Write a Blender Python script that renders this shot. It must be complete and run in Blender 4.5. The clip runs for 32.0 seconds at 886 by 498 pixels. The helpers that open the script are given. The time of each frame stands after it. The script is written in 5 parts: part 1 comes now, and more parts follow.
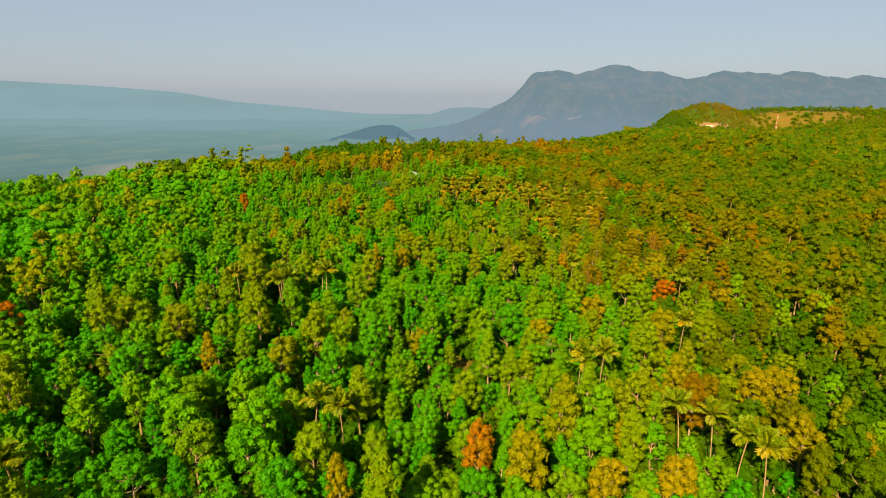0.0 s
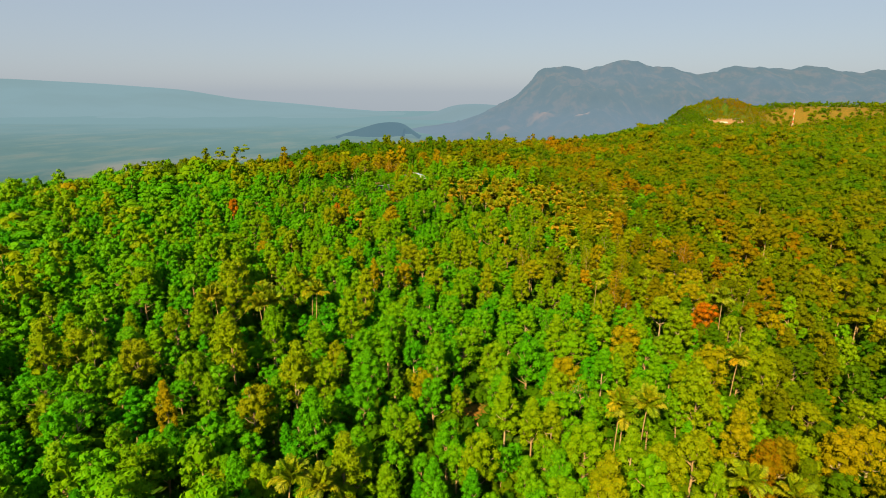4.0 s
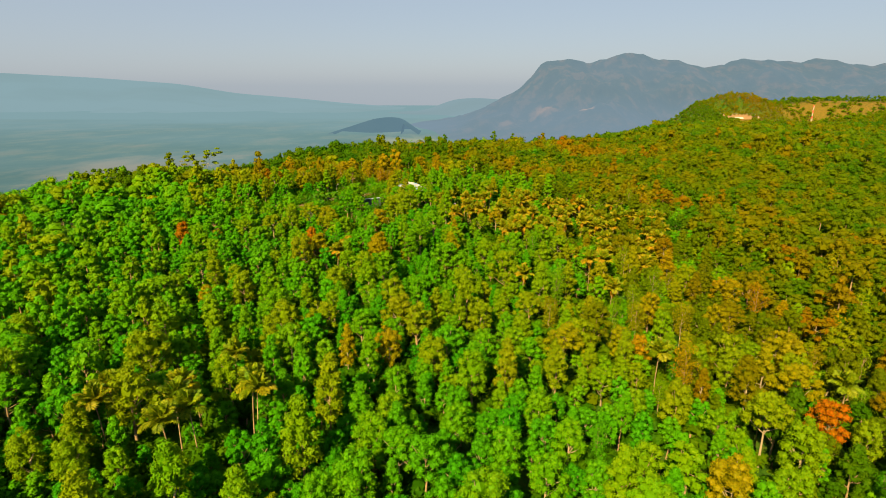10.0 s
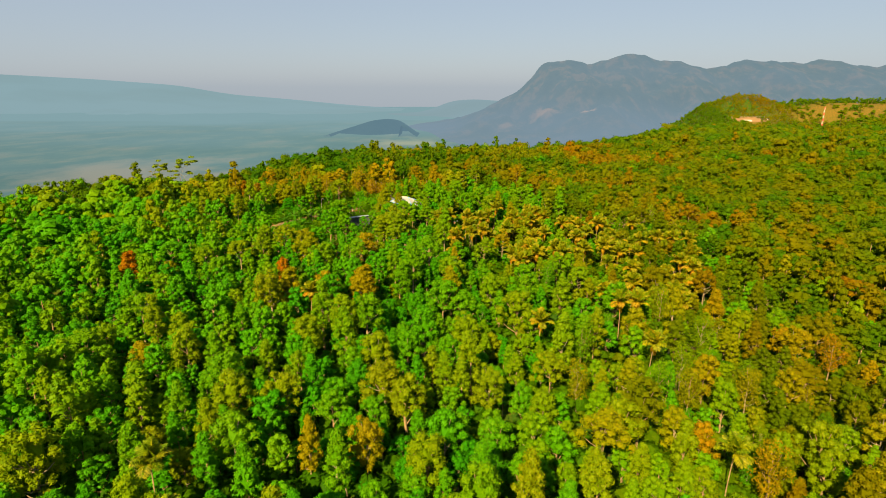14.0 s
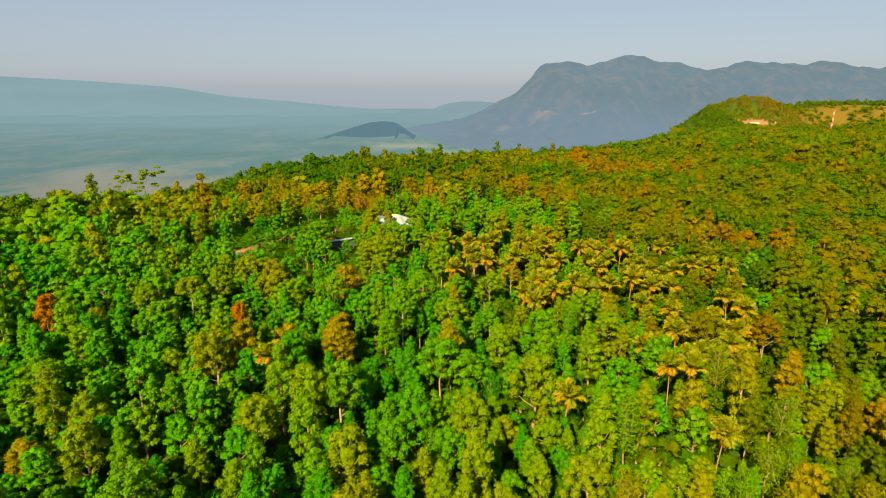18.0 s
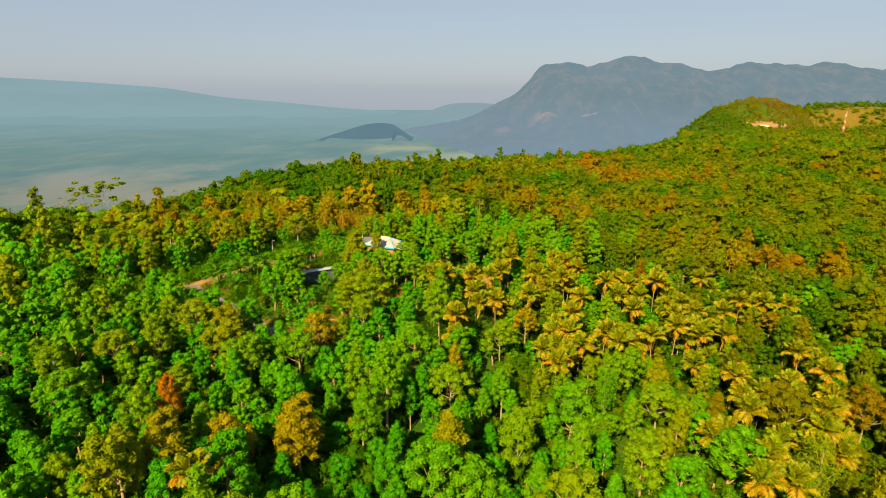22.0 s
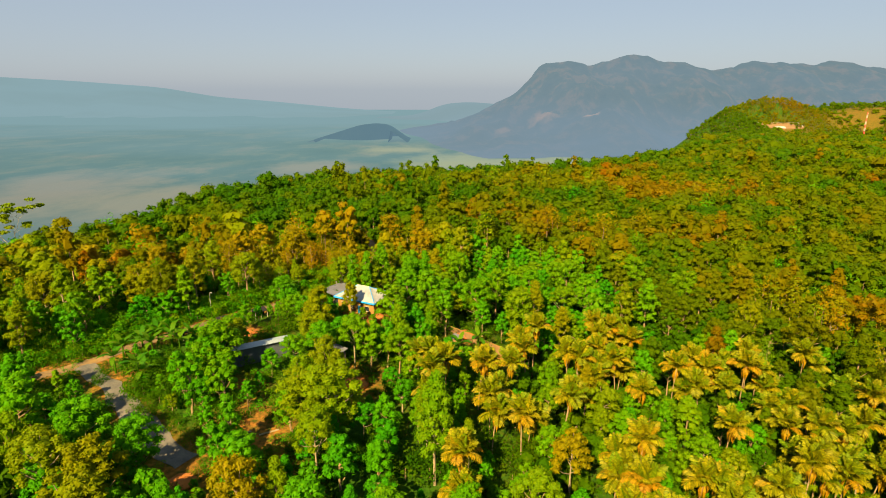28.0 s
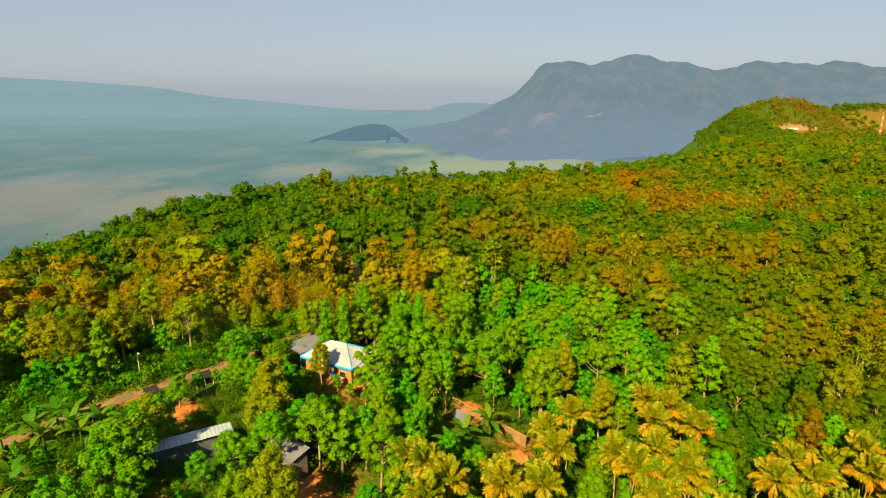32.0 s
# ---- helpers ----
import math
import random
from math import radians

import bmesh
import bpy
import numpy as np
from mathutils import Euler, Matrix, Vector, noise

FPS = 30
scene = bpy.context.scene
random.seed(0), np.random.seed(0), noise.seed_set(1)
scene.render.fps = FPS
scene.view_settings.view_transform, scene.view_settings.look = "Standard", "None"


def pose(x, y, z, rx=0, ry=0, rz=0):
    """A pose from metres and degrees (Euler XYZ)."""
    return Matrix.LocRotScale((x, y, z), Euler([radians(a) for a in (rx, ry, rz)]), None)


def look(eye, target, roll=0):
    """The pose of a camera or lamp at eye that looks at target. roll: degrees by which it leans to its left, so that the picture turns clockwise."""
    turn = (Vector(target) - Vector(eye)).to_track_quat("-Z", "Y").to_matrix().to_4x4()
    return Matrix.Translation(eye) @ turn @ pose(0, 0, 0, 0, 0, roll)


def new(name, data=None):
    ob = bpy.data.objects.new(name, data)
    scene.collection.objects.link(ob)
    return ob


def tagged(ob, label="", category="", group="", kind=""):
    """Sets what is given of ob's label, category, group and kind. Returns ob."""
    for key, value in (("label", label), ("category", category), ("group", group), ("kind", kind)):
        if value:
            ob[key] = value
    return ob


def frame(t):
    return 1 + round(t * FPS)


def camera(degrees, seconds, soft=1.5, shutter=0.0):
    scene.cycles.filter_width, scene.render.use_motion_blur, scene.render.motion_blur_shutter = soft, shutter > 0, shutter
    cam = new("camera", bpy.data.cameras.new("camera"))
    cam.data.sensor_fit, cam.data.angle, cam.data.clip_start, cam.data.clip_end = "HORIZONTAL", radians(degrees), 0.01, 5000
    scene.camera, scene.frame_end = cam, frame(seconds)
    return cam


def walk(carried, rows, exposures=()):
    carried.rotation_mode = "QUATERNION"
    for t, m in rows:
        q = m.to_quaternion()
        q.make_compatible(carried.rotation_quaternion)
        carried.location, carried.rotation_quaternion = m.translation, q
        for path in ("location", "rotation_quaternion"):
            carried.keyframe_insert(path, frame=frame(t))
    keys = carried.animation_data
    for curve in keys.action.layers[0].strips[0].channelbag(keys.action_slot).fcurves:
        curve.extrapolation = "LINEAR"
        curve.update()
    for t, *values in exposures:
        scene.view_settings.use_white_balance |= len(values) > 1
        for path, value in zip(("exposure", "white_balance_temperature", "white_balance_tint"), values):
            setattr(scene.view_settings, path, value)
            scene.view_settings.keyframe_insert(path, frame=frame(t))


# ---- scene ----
cam = camera(75.4, 32.0, 0.95)
METRES, EYE, TILT, LEAN, TURN = 277.8, 75.0, 3.3, 1.9, 0.0
ROWS = [
    (0.0, 0.0, 0.0, 0.0, 0.7, -18.29, -2.13),
    (0.5, 0.0001, 0.0065, -0.0006, 0.8, -18.34, -2.07),
    (1.0, -0.0001, 0.0155, -0.0016, 0.88, -18.38, -2.04),
    (1.5, -0.0002, 0.0247, -0.0023, 0.98, -18.42, -2.01),
    (2.0, -0.0004, 0.0366, -0.0031, 1.05, -18.46, -1.98),
    (2.5, -0.0006, 0.0481, -0.0037, 1.11, -18.52, -1.95),
    (3.0, -0.0012, 0.062, -0.0045, 1.16, -18.57, -1.96),
    (3.5, -0.0014, 0.0749, -0.0054, 1.23, -18.58, -1.93),
    (5.5, -0.0027, 0.136, -0.0088, 1.37, -18.89, -1.83),
    (6.0, -0.0033, 0.153, -0.0096, 1.37, -18.97, -1.82),
    (6.5, -0.0037, 0.168, -0.0103, 1.37, -19.01, -1.82),
    (7.0, -0.0041, 0.1854, -0.0111, 1.38, -19.05, -1.81),
    (7.5, -0.0044, 0.2006, -0.0116, 1.38, -19.09, -1.82),
    (8.0, -0.0048, 0.218, -0.0124, 1.37, -19.1, -1.83),
    (8.5, -0.0053, 0.2333, -0.0129, 1.35, -19.14, -1.84),
    (9.0, -0.0053, 0.2507, -0.0137, 1.34, -19.15, -1.81),
    (9.5, -0.0058, 0.2661, -0.0141, 1.32, -19.18, -1.83),
    (10.0, -0.0063, 0.2838, -0.0148, 1.3, -19.19, -1.83),
    (10.5, -0.0065, 0.2992, -0.0152, 1.3, -19.2, -1.84),
    (11.0, -0.0071, 0.3169, -0.0159, 1.26, -19.2, -1.87),
    (11.5, -0.007, 0.3321, -0.0166, 1.26, -19.18, -1.85),
    (12.0, -0.007, 0.3486, -0.0173, 1.26, -19.18, -1.83),
    (12.5, -0.007, 0.3651, -0.0181, 1.25, -19.2, -1.78),
    (13.0, -0.0075, 0.3816, -0.019, 1.22, -19.15, -1.82),
    (13.5, -0.0076, 0.3981, -0.0195, 1.2, -19.17, -1.83),
    (14.0, -0.0078, 0.4145, -0.021, 1.18, -19.07, -1.84),
    (14.5, -0.0084, 0.4308, -0.0218, 1.11, -19.06, -1.87),
    (16.5, -0.0087, 0.497, -0.0254, 1.03, -18.98, -1.82),
    (17.0, -0.009, 0.5134, -0.0262, 0.99, -18.98, -1.84),
    (17.5, -0.0094, 0.5298, -0.0275, 0.94, -18.94, -1.84),
    (18.0, -0.0098, 0.5461, -0.0285, 0.89, -18.91, -1.85),
    (18.5, -0.0099, 0.5625, -0.0294, 0.87, -18.92, -1.86),
    (19.0, -0.01, 0.5788, -0.0305, 0.85, -18.88, -1.87),
    (19.5, -0.0102, 0.5952, -0.0315, 0.82, -18.89, -1.87),
    (20.0, -0.0103, 0.6114, -0.0326, 0.79, -18.85, -1.88),
    (20.5, -0.0104, 0.6278, -0.0334, 0.77, -18.86, -1.9),
    (21.0, -0.0108, 0.6438, -0.0349, 0.73, -18.8, -1.87),
    (21.5, -0.0107, 0.6601, -0.0356, 0.74, -18.82, -1.87),
    (22.0, -0.011, 0.6764, -0.0369, 0.72, -18.79, -1.89),
    (22.5, -0.011, 0.6926, -0.0378, 0.7, -18.8, -1.89),
    (23.0, -0.0109, 0.7086, -0.0389, 0.69, -18.78, -1.87),
    (23.5, -0.0114, 0.7248, -0.0398, 0.64, -18.8, -1.91),
    (24.0, -0.0116, 0.7411, -0.0409, 0.63, -18.8, -1.92),
    (24.5, -0.0119, 0.7573, -0.0421, 0.6, -18.78, -1.93),
    (25.0, -0.0121, 0.7735, -0.043, 0.59, -18.8, -1.96),
    (25.5, -0.012, 0.7887, -0.044, 0.6, -18.82, -1.96),
    (27.5, -0.013, 0.8528, -0.048, 0.51, -18.84, -1.95),
    (28.0, -0.013, 0.87, -0.0493, 0.51, -18.82, -1.93),
    (28.5, -0.0132, 0.885, -0.0504, 0.49, -18.8, -1.93),
    (29.0, -0.0133, 0.9022, -0.0513, 0.47, -18.82, -1.93),
    (29.5, -0.0133, 0.917, -0.0527, 0.47, -18.77, -1.92),
    (30.0, -0.0135, 0.9343, -0.0538, 0.45, -18.79, -1.94),
    (30.5, -0.0137, 0.9491, -0.055, 0.43, -18.77, -1.95),
    (31.0, -0.0136, 0.9663, -0.0559, 0.44, -18.82, -1.95),
    (31.5, -0.0139, 0.9811, -0.0572, 0.43, -18.77, -1.97),
    (32.0, -0.014, 0.998, -0.058, 0.41, -18.8, -1.95),
]
walk(cam, [(t, pose(0, 0, EYE, TILT, LEAN, TURN) @ pose(METRES * x, METRES * y, METRES * z, 90 + pitch, roll, yaw)) for t, x, y, z, yaw, pitch, roll in ROWS])
# ---- world, sun, exposure ----
SUN_AZ, SUN_EL = radians(203), radians(38)   # compass bearing of the sun (clockwise from +y) and its height
world = bpy.data.worlds.new("world")
scene.world = world
world.use_nodes = True
wn = world.node_tree.nodes
sky = wn.new("ShaderNodeTexSky")
sky.sky_type, sky.sun_disc = "NISHITA", False
sky.sun_elevation, sky.sun_rotation = SUN_EL, SUN_AZ
sky.air_density, sky.dust_density, sky.ozone_density = 1.0, 1.0, 1.5
wn["Background"].inputs["Strength"].default_value = 0.05
mist = wn.new("ShaderNodeMix")   # thin morning mist evens the sky out
mist.data_type = "RGBA"
mist.inputs["Factor"].default_value = 0.82
mist.inputs["B"].default_value = (1.92, 2.20, 2.60, 1)
world.node_tree.links.new(sky.outputs[0], mist.inputs["A"])
world.node_tree.links.new(mist.outputs["Result"], wn["Background"].inputs["Color"])
sun = new("sun", bpy.data.lights.new("sun", "SUN"))
sun.data.energy, sun.data.angle, sun.data.color = 4.1, radians(0.6), (1.0, 0.705, 0.32)
sun_from = Vector((math.sin(SUN_AZ) * math.cos(SUN_EL), math.cos(SUN_AZ) * math.cos(SUN_EL), math.sin(SUN_EL)))
sun.matrix_world = look(sun_from * 300, (0, 0, 0))
scene.view_settings.exposure = 1.94

# ---- materials ----


def blank(name):
    m = bpy.data.materials.new(name)
    m.use_nodes = True
    m.node_tree.nodes.clear()
    return m, m.node_tree.nodes, m.node_tree.links


def node(nodes, kind, **values):
    n = nodes.new(kind)
    for key, value in values.items():
        n.inputs[key.replace("_", " ")].default_value = value
    return n


def ramp(nodes, stops):
    n = nodes.new("ShaderNodeValToRGB")
    e = n.color_ramp.elements
    while len(e) < len(stops):
        e.new(0.5)
    for el, (p, c) in zip(e, stops):
        el.position, el.color = p, (*c, 1)
    return n


def maths(nodes, links, op, a, b, clamp=False):
    n = nodes.new("ShaderNodeMath")
    n.operation, n.use_clamp = op, clamp
    for k, v in enumerate((a, b)):
        if isinstance(v, (int, float)):
            n.inputs[k].default_value = v
        else:
            links.new(v, n.inputs[k])
    return n.outputs[0]


def leaf_material(name, stops, sheen=0.35, through_light=0.3, spread=1.0):
    """Leaves: the hue runs along stops by the plant's own tint, with a spread from leaf to leaf and over the wood."""
    m, nodes, links = blank(name)
    own = nodes.new("ShaderNodeAttribute")
    own.attribute_type, own.attribute_name = "OBJECT", "tint"
    grown = nodes.new("ShaderNodeAttribute")
    grown.attribute_type, grown.attribute_name = "GEOMETRY", "tint"
    geo = nodes.new("ShaderNodeNewGeometry")
    patch = node(nodes, "ShaderNodeTexNoise", Scale=0.045, Detail=3.0)
    links.new(geo.outputs["Position"], patch.inputs["Vector"])
    t = maths(nodes, links, "ADD", own.outputs["Fac"], grown.outputs["Fac"])
    isl = maths(nodes, links, "MULTIPLY_ADD", geo.outputs["Random Per Island"], 0.11)
    isl.node.inputs[2].default_value = -0.055
    t = maths(nodes, links, "ADD", t, isl)
    far = maths(nodes, links, "MULTIPLY_ADD", patch.outputs["Fac"], 0.24)
    far.node.inputs[2].default_value = -0.12
    t = maths(nodes, links, "ADD", t, far, True)
    hue = ramp(nodes, stops)
    links.new(t, hue.inputs["Fac"])
    grain = node(nodes, "ShaderNodeTexNoise", Scale=2.2, Detail=2.0)
    links.new(geo.outputs["Position"], grain.inputs["Vector"])
    fine = node(nodes, "ShaderNodeTexNoise", Scale=9.0, Detail=1.0)
    links.new(geo.outputs["Position"], fine.inputs["Vector"])
    bright = maths(nodes, links, "MULTIPLY_ADD", fine.outputs["Fac"], 1.5 * spread)
    links.new(maths(nodes, links, "MULTIPLY_ADD", grain.outputs["Fac"], 0.8 * spread), bright.node.inputs[2])
    bright.node.inputs[2].links[0].from_node.inputs[2].default_value = 1.0 - 1.15 * spread
    each = maths(nodes, links, "MULTIPLY_ADD", geo.outputs["Random Per Island"], 0.5 * spread)
    each.node.inputs[2].default_value = 1.0 - 0.25 * spread
    bright = maths(nodes, links, "MULTIPLY", bright, each)
    mix = nodes.new("ShaderNodeMix")
    mix.data_type, mix.blend_type = "RGBA", "MULTIPLY"
    mix.inputs["Factor"].default_value = 1.0
    links.new(hue.outputs["Color"], mix.inputs["A"])
    links.new(bright, mix.inputs["B"])
    skin = node(nodes, "ShaderNodeBsdfPrincipled", Roughness=0.55)
    skin.inputs["Specular IOR Level"].default_value = sheen
    lit = nodes.new("ShaderNodeBsdfTranslucent")
    links.new(mix.outputs["Result"], skin.inputs["Base Color"])
    links.new(mix.outputs["Result"], lit.inputs["Color"])
    blend = nodes.new("ShaderNodeMixShader")
    blend.inputs[0].default_value = through_light
    links.new(skin.outputs[0], blend.inputs[1])
    links.new(lit.outputs[0], blend.inputs[2])
    out = nodes.new("ShaderNodeOutputMaterial")
    links.new(blend.outputs[0], out.inputs["Surface"])
    return m


def plain_material(name, low, high, scale=1.0, rough=0.8, metal=0.0, bump=0.2, detail=5.0):
    """A surface that runs between two colours at two scales, with fine relief."""
    m, nodes, links = blank(name)
    coords = nodes.new("ShaderNodeTexCoord")
    big = node(nodes, "ShaderNodeTexNoise", Scale=scale, Detail=detail)
    small = node(nodes, "ShaderNodeTexNoise", Scale=scale * 9, Detail=3.0)
    for n in (big, small):
        links.new(coords.outputs["Object"], n.inputs["Vector"])
    f = maths(nodes, links, "MULTIPLY_ADD", small.outputs["Fac"], 0.4)
    links.new(maths(nodes, links, "MULTIPLY", big.outputs["Fac"], 0.6), f.node.inputs[2])
    hue = ramp(nodes, [(0.32, low), (0.68, high)])
    links.new(f, hue.inputs["Fac"])
    skin = node(nodes, "ShaderNodeBsdfPrincipled", Roughness=rough, Metallic=metal)
    links.new(hue.outputs["Color"], skin.inputs["Base Color"])
    relief = node(nodes, "ShaderNodeBump", Strength=bump, Distance=0.05)
    links.new(small.outputs["Fac"], relief.inputs["Height"])
    links.new(relief.outputs[0], skin.inputs["Normal"])
    out = nodes.new("ShaderNodeOutputMaterial")
    links.new(skin.outputs[0], out.inputs["Surface"])
    return m


def ground_material():
    """Forest floor: leaf litter, low green growth and bare red soil in patches."""
    m, nodes, links = blank("forest_floor")
    geo = nodes.new("ShaderNodeNewGeometry")
    big = node(nodes, "ShaderNodeTexNoise", Scale=0.05, Detail=6.0)
    small = node(nodes, "ShaderNodeTexNoise", Scale=1.1, Detail=5.0)
    for n in (big, small):
        links.new(geo.outputs["Position"], n.inputs["Vector"])
    f = maths(nodes, links, "MULTIPLY_ADD", small.outputs["Fac"], 0.5)
    links.new(maths(nodes, links, "MULTIPLY", big.outputs["Fac"], 0.5), f.node.inputs[2])
    hue = ramp(nodes, [(0.3, (0.012, 0.055, 0.002)), (0.5, (0.030, 0.085, 0.003)), (0.62, (0.055, 0.075, 0.004)), (0.74, (0.11, 0.065, 0.012))])
    links.new(f, hue.inputs["Fac"])
    bare = nodes.new("ShaderNodeAttribute")
    bare.attribute_name = "bare"
    soil = ramp(nodes, [(0.33, (0.045, 0.055, 0.006)), (0.45, (0.13, 0.075, 0.012)), (0.7, (0.30, 0.13, 0.022))])
    links.new(small.outputs["Fac"], soil.inputs["Fac"])
    mix = nodes.new("ShaderNodeMix")
    mix.data_type = "RGBA"
    links.new(bare.outputs["Fac"], mix.inputs["Factor"])
    links.new(hue.outputs["Color"], mix.inputs["A"])
    links.new(soil.outputs["Color"], mix.inputs["B"])
    skin = node(nodes, "ShaderNodeBsdfPrincipled", Roughness=0.95)
    skin.inputs["Specular IOR Level"].default_value = 0.1
    links.new(mix.outputs["Result"], skin.inputs["Base Color"])
    relief = node(nodes, "ShaderNodeBump", Strength=0.8, Distance=0.5)
    links.new(small.outputs["Fac"], relief.inputs["Height"])
    links.new(relief.outputs[0], skin.inputs["Normal"])
    out = nodes.new("ShaderNodeOutputMaterial")
    links.new(skin.outputs[0], out.inputs["Surface"])
    return m


def distance_material(name, surface, air, veil, glow=0.35, scale=0.01, low_mist=0.0, scars=(), far_mist=0.0):
    """Land far off: its own colours mixed with bluish emission that stands in for misty air, thicker in drifts."""
    m, nodes, links = blank(name)
    geo = nodes.new("ShaderNodeNewGeometry")
    stretch = nodes.new("ShaderNodeMapping")
    stretch.inputs["Scale"].default_value = (1.0, 0.6, 0.55)
    links.new(geo.outputs["Position"], stretch.inputs["Vector"])
    wood = node(nodes, "ShaderNodeTexNoise", Scale=scale, Detail=8.0, Roughness=0.65)
    links.new(stretch.outputs[0], wood.inputs["Vector"])
    hue = ramp(nodes, surface)
    links.new(wood.outputs["Fac"], hue.inputs["Fac"])
    skin = node(nodes, "ShaderNodeBsdfDiffuse", Roughness=1.0)
    earth = hue.outputs["Color"]
    for spot_at, reach, shade in scars:
        gone = nodes.new("ShaderNodeVectorMath")
        gone.operation = "DISTANCE"
        links.new(geo.outputs["Position"], gone.inputs[0])
        gone.inputs[1].default_value = spot_at
        f = maths(nodes, links, "MULTIPLY_ADD", gone.outputs["Value"], -1.0 / reach, True)
        links.new(maths(nodes, links, "MULTIPLY", wood.outputs["Fac"], 2.6), f.node.inputs[2])
        mix = nodes.new("ShaderNodeMix")
        mix.data_type = "RGBA"
        links.new(f, mix.inputs["Factor"])
        links.new(earth, mix.inputs["A"])
        mix.inputs["B"].default_value = (*shade, 1)
        earth = mix.outputs["Result"]
    links.new(earth, skin.inputs["Color"])
    # haze painted as emission blended over the diffuse surface
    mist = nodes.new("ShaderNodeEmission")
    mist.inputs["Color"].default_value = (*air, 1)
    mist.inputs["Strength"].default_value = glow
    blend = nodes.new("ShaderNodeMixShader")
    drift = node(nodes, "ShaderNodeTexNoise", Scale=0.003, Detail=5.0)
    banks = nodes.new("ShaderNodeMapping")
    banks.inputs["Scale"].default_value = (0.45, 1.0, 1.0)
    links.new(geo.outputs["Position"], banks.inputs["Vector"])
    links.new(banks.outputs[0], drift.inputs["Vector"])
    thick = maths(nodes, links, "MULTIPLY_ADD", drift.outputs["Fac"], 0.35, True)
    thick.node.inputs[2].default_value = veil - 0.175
    # share of painted haze grows towards low and far places
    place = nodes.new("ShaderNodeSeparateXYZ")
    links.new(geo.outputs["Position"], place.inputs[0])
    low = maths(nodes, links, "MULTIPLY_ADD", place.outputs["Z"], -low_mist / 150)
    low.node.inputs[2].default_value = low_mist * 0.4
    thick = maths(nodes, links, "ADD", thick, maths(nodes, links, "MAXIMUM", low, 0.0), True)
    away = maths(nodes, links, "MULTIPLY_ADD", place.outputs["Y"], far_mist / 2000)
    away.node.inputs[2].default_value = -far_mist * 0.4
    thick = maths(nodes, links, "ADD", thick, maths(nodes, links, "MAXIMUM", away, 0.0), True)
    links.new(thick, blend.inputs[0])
    relief = node(nodes, "ShaderNodeBump", Strength=0.6, Distance=9.0)
    links.new(wood.outputs["Fac"], relief.inputs["Height"])
    links.new(relief.outputs[0], skin.inputs["Normal"])
    links.new(skin.outputs[0], blend.inputs[1])
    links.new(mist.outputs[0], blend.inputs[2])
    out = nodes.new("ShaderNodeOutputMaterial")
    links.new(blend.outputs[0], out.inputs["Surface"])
    return m


LEAF = leaf_material("leaves", [(0.0, (0.027, 0.196, 0.001)), (0.22, (0.060, 0.238, 0.0008)), (0.42, (0.115, 0.218, 0.0006)), (0.60, (0.150, 0.186, 0.0006)), (0.82, (0.218, 0.172, 0.0008)), (1.0, (0.29, 0.080, 0.001))], 0.04, 0.34, 0.5)
# Darker copy of the leaf colours; puts dimmer light and haze into the foliage.
DIM_LEAF = leaf_material("dimmed_leaves", [(0.0, (0.026, 0.112, 0.001)), (0.25, (0.052, 0.142, 0.0008)), (0.45, (0.094, 0.154, 0.0006)), (0.62, (0.130, 0.156, 0.0006)), (0.82, (0.185, 0.145, 0.0008)), (1.0, (0.24, 0.050, 0.001))], 0.03, 0.5, 0.3)
FROND = leaf_material("palm_fronds", [(0.0, (0.03, 0.13, 0.001)), (0.4, (0.12, 0.18, 0.001)), (0.7, (0.225, 0.195, 0.002)), (1.0, (0.34, 0.14, 0.003))], 0.1, 0.25)
BARK = plain_material("bark", (0.12, 0.08, 0.035), (0.34, 0.25, 0.12), 1.5, 0.9, 0, 0.6)
PALE_BARK = plain_material("pale_bark", (0.14, 0.115, 0.06), (0.34, 0.28, 0.16), 1.2, 0.9, 0, 0.5)
FLOOR = ground_material()

# ---- the lie of the land ----
CREST_STEP, CREST_SIZE = 140.0, 150.0
LAND = [1.3, 0.8, -3.9, -1.0, -3.0, -1.4, 5.3, 4.5, 0.3, 2.6, -6.5, -2.1, -0.0, -8.7, -2.9, 2.7, -7.1, 1.8, 1.3, 5.7, 13.0, -3.5, -8.3, 6.2, 0.1, 7.3, 4.3, -11.3, -0.2, 4.3, -4.6, -5.7, -2.5, 8.4, 15.0, -3.4, 0.7, -5.3, 2.5, 0.2, 1.7, 6.5, 5.3, 13.3, 10.8]
HILLS = [(x, y, CREST_SIZE) for y in range(0, 701, 140) for x in range(-280, 421, 140)] + [(x, y, 260.0) for y in (900, 1150, 1400) for x in (200, 480, 760)]
EDGE = [(-800, -300), (-500, 20), (-285, 298), (-150, 412), (-92, 545), (-20, 660), (120, 690), (225, 760), (365, 960), (450, 1120), (470, 1240), (520, 1310), (700, 1340), (1500, 1300)]
PLAIN = -75.0
TREE = 13.0


def outside(x, y):
    """Metres by which places lie beyond the brow of the hill; negative on the hill."""
    best = np.full(x.shape, 1e9)
    side = np.zeros(x.shape)
    for (ax, ay), (bx, by) in zip(EDGE, EDGE[1:]):
        dx, dy = bx - ax, by - ay
        k = np.clip(((x - ax) * dx + (y - ay) * dy) / (dx * dx + dy * dy), 0, 1)
        d = np.hypot(x - ax - k * dx, y - ay - k * dy)
        s = dx * (y - ay) - dy * (x - ax)
        side = np.where(d < best, np.sign(s), side)
        best = np.minimum(best, d)
    return best * side


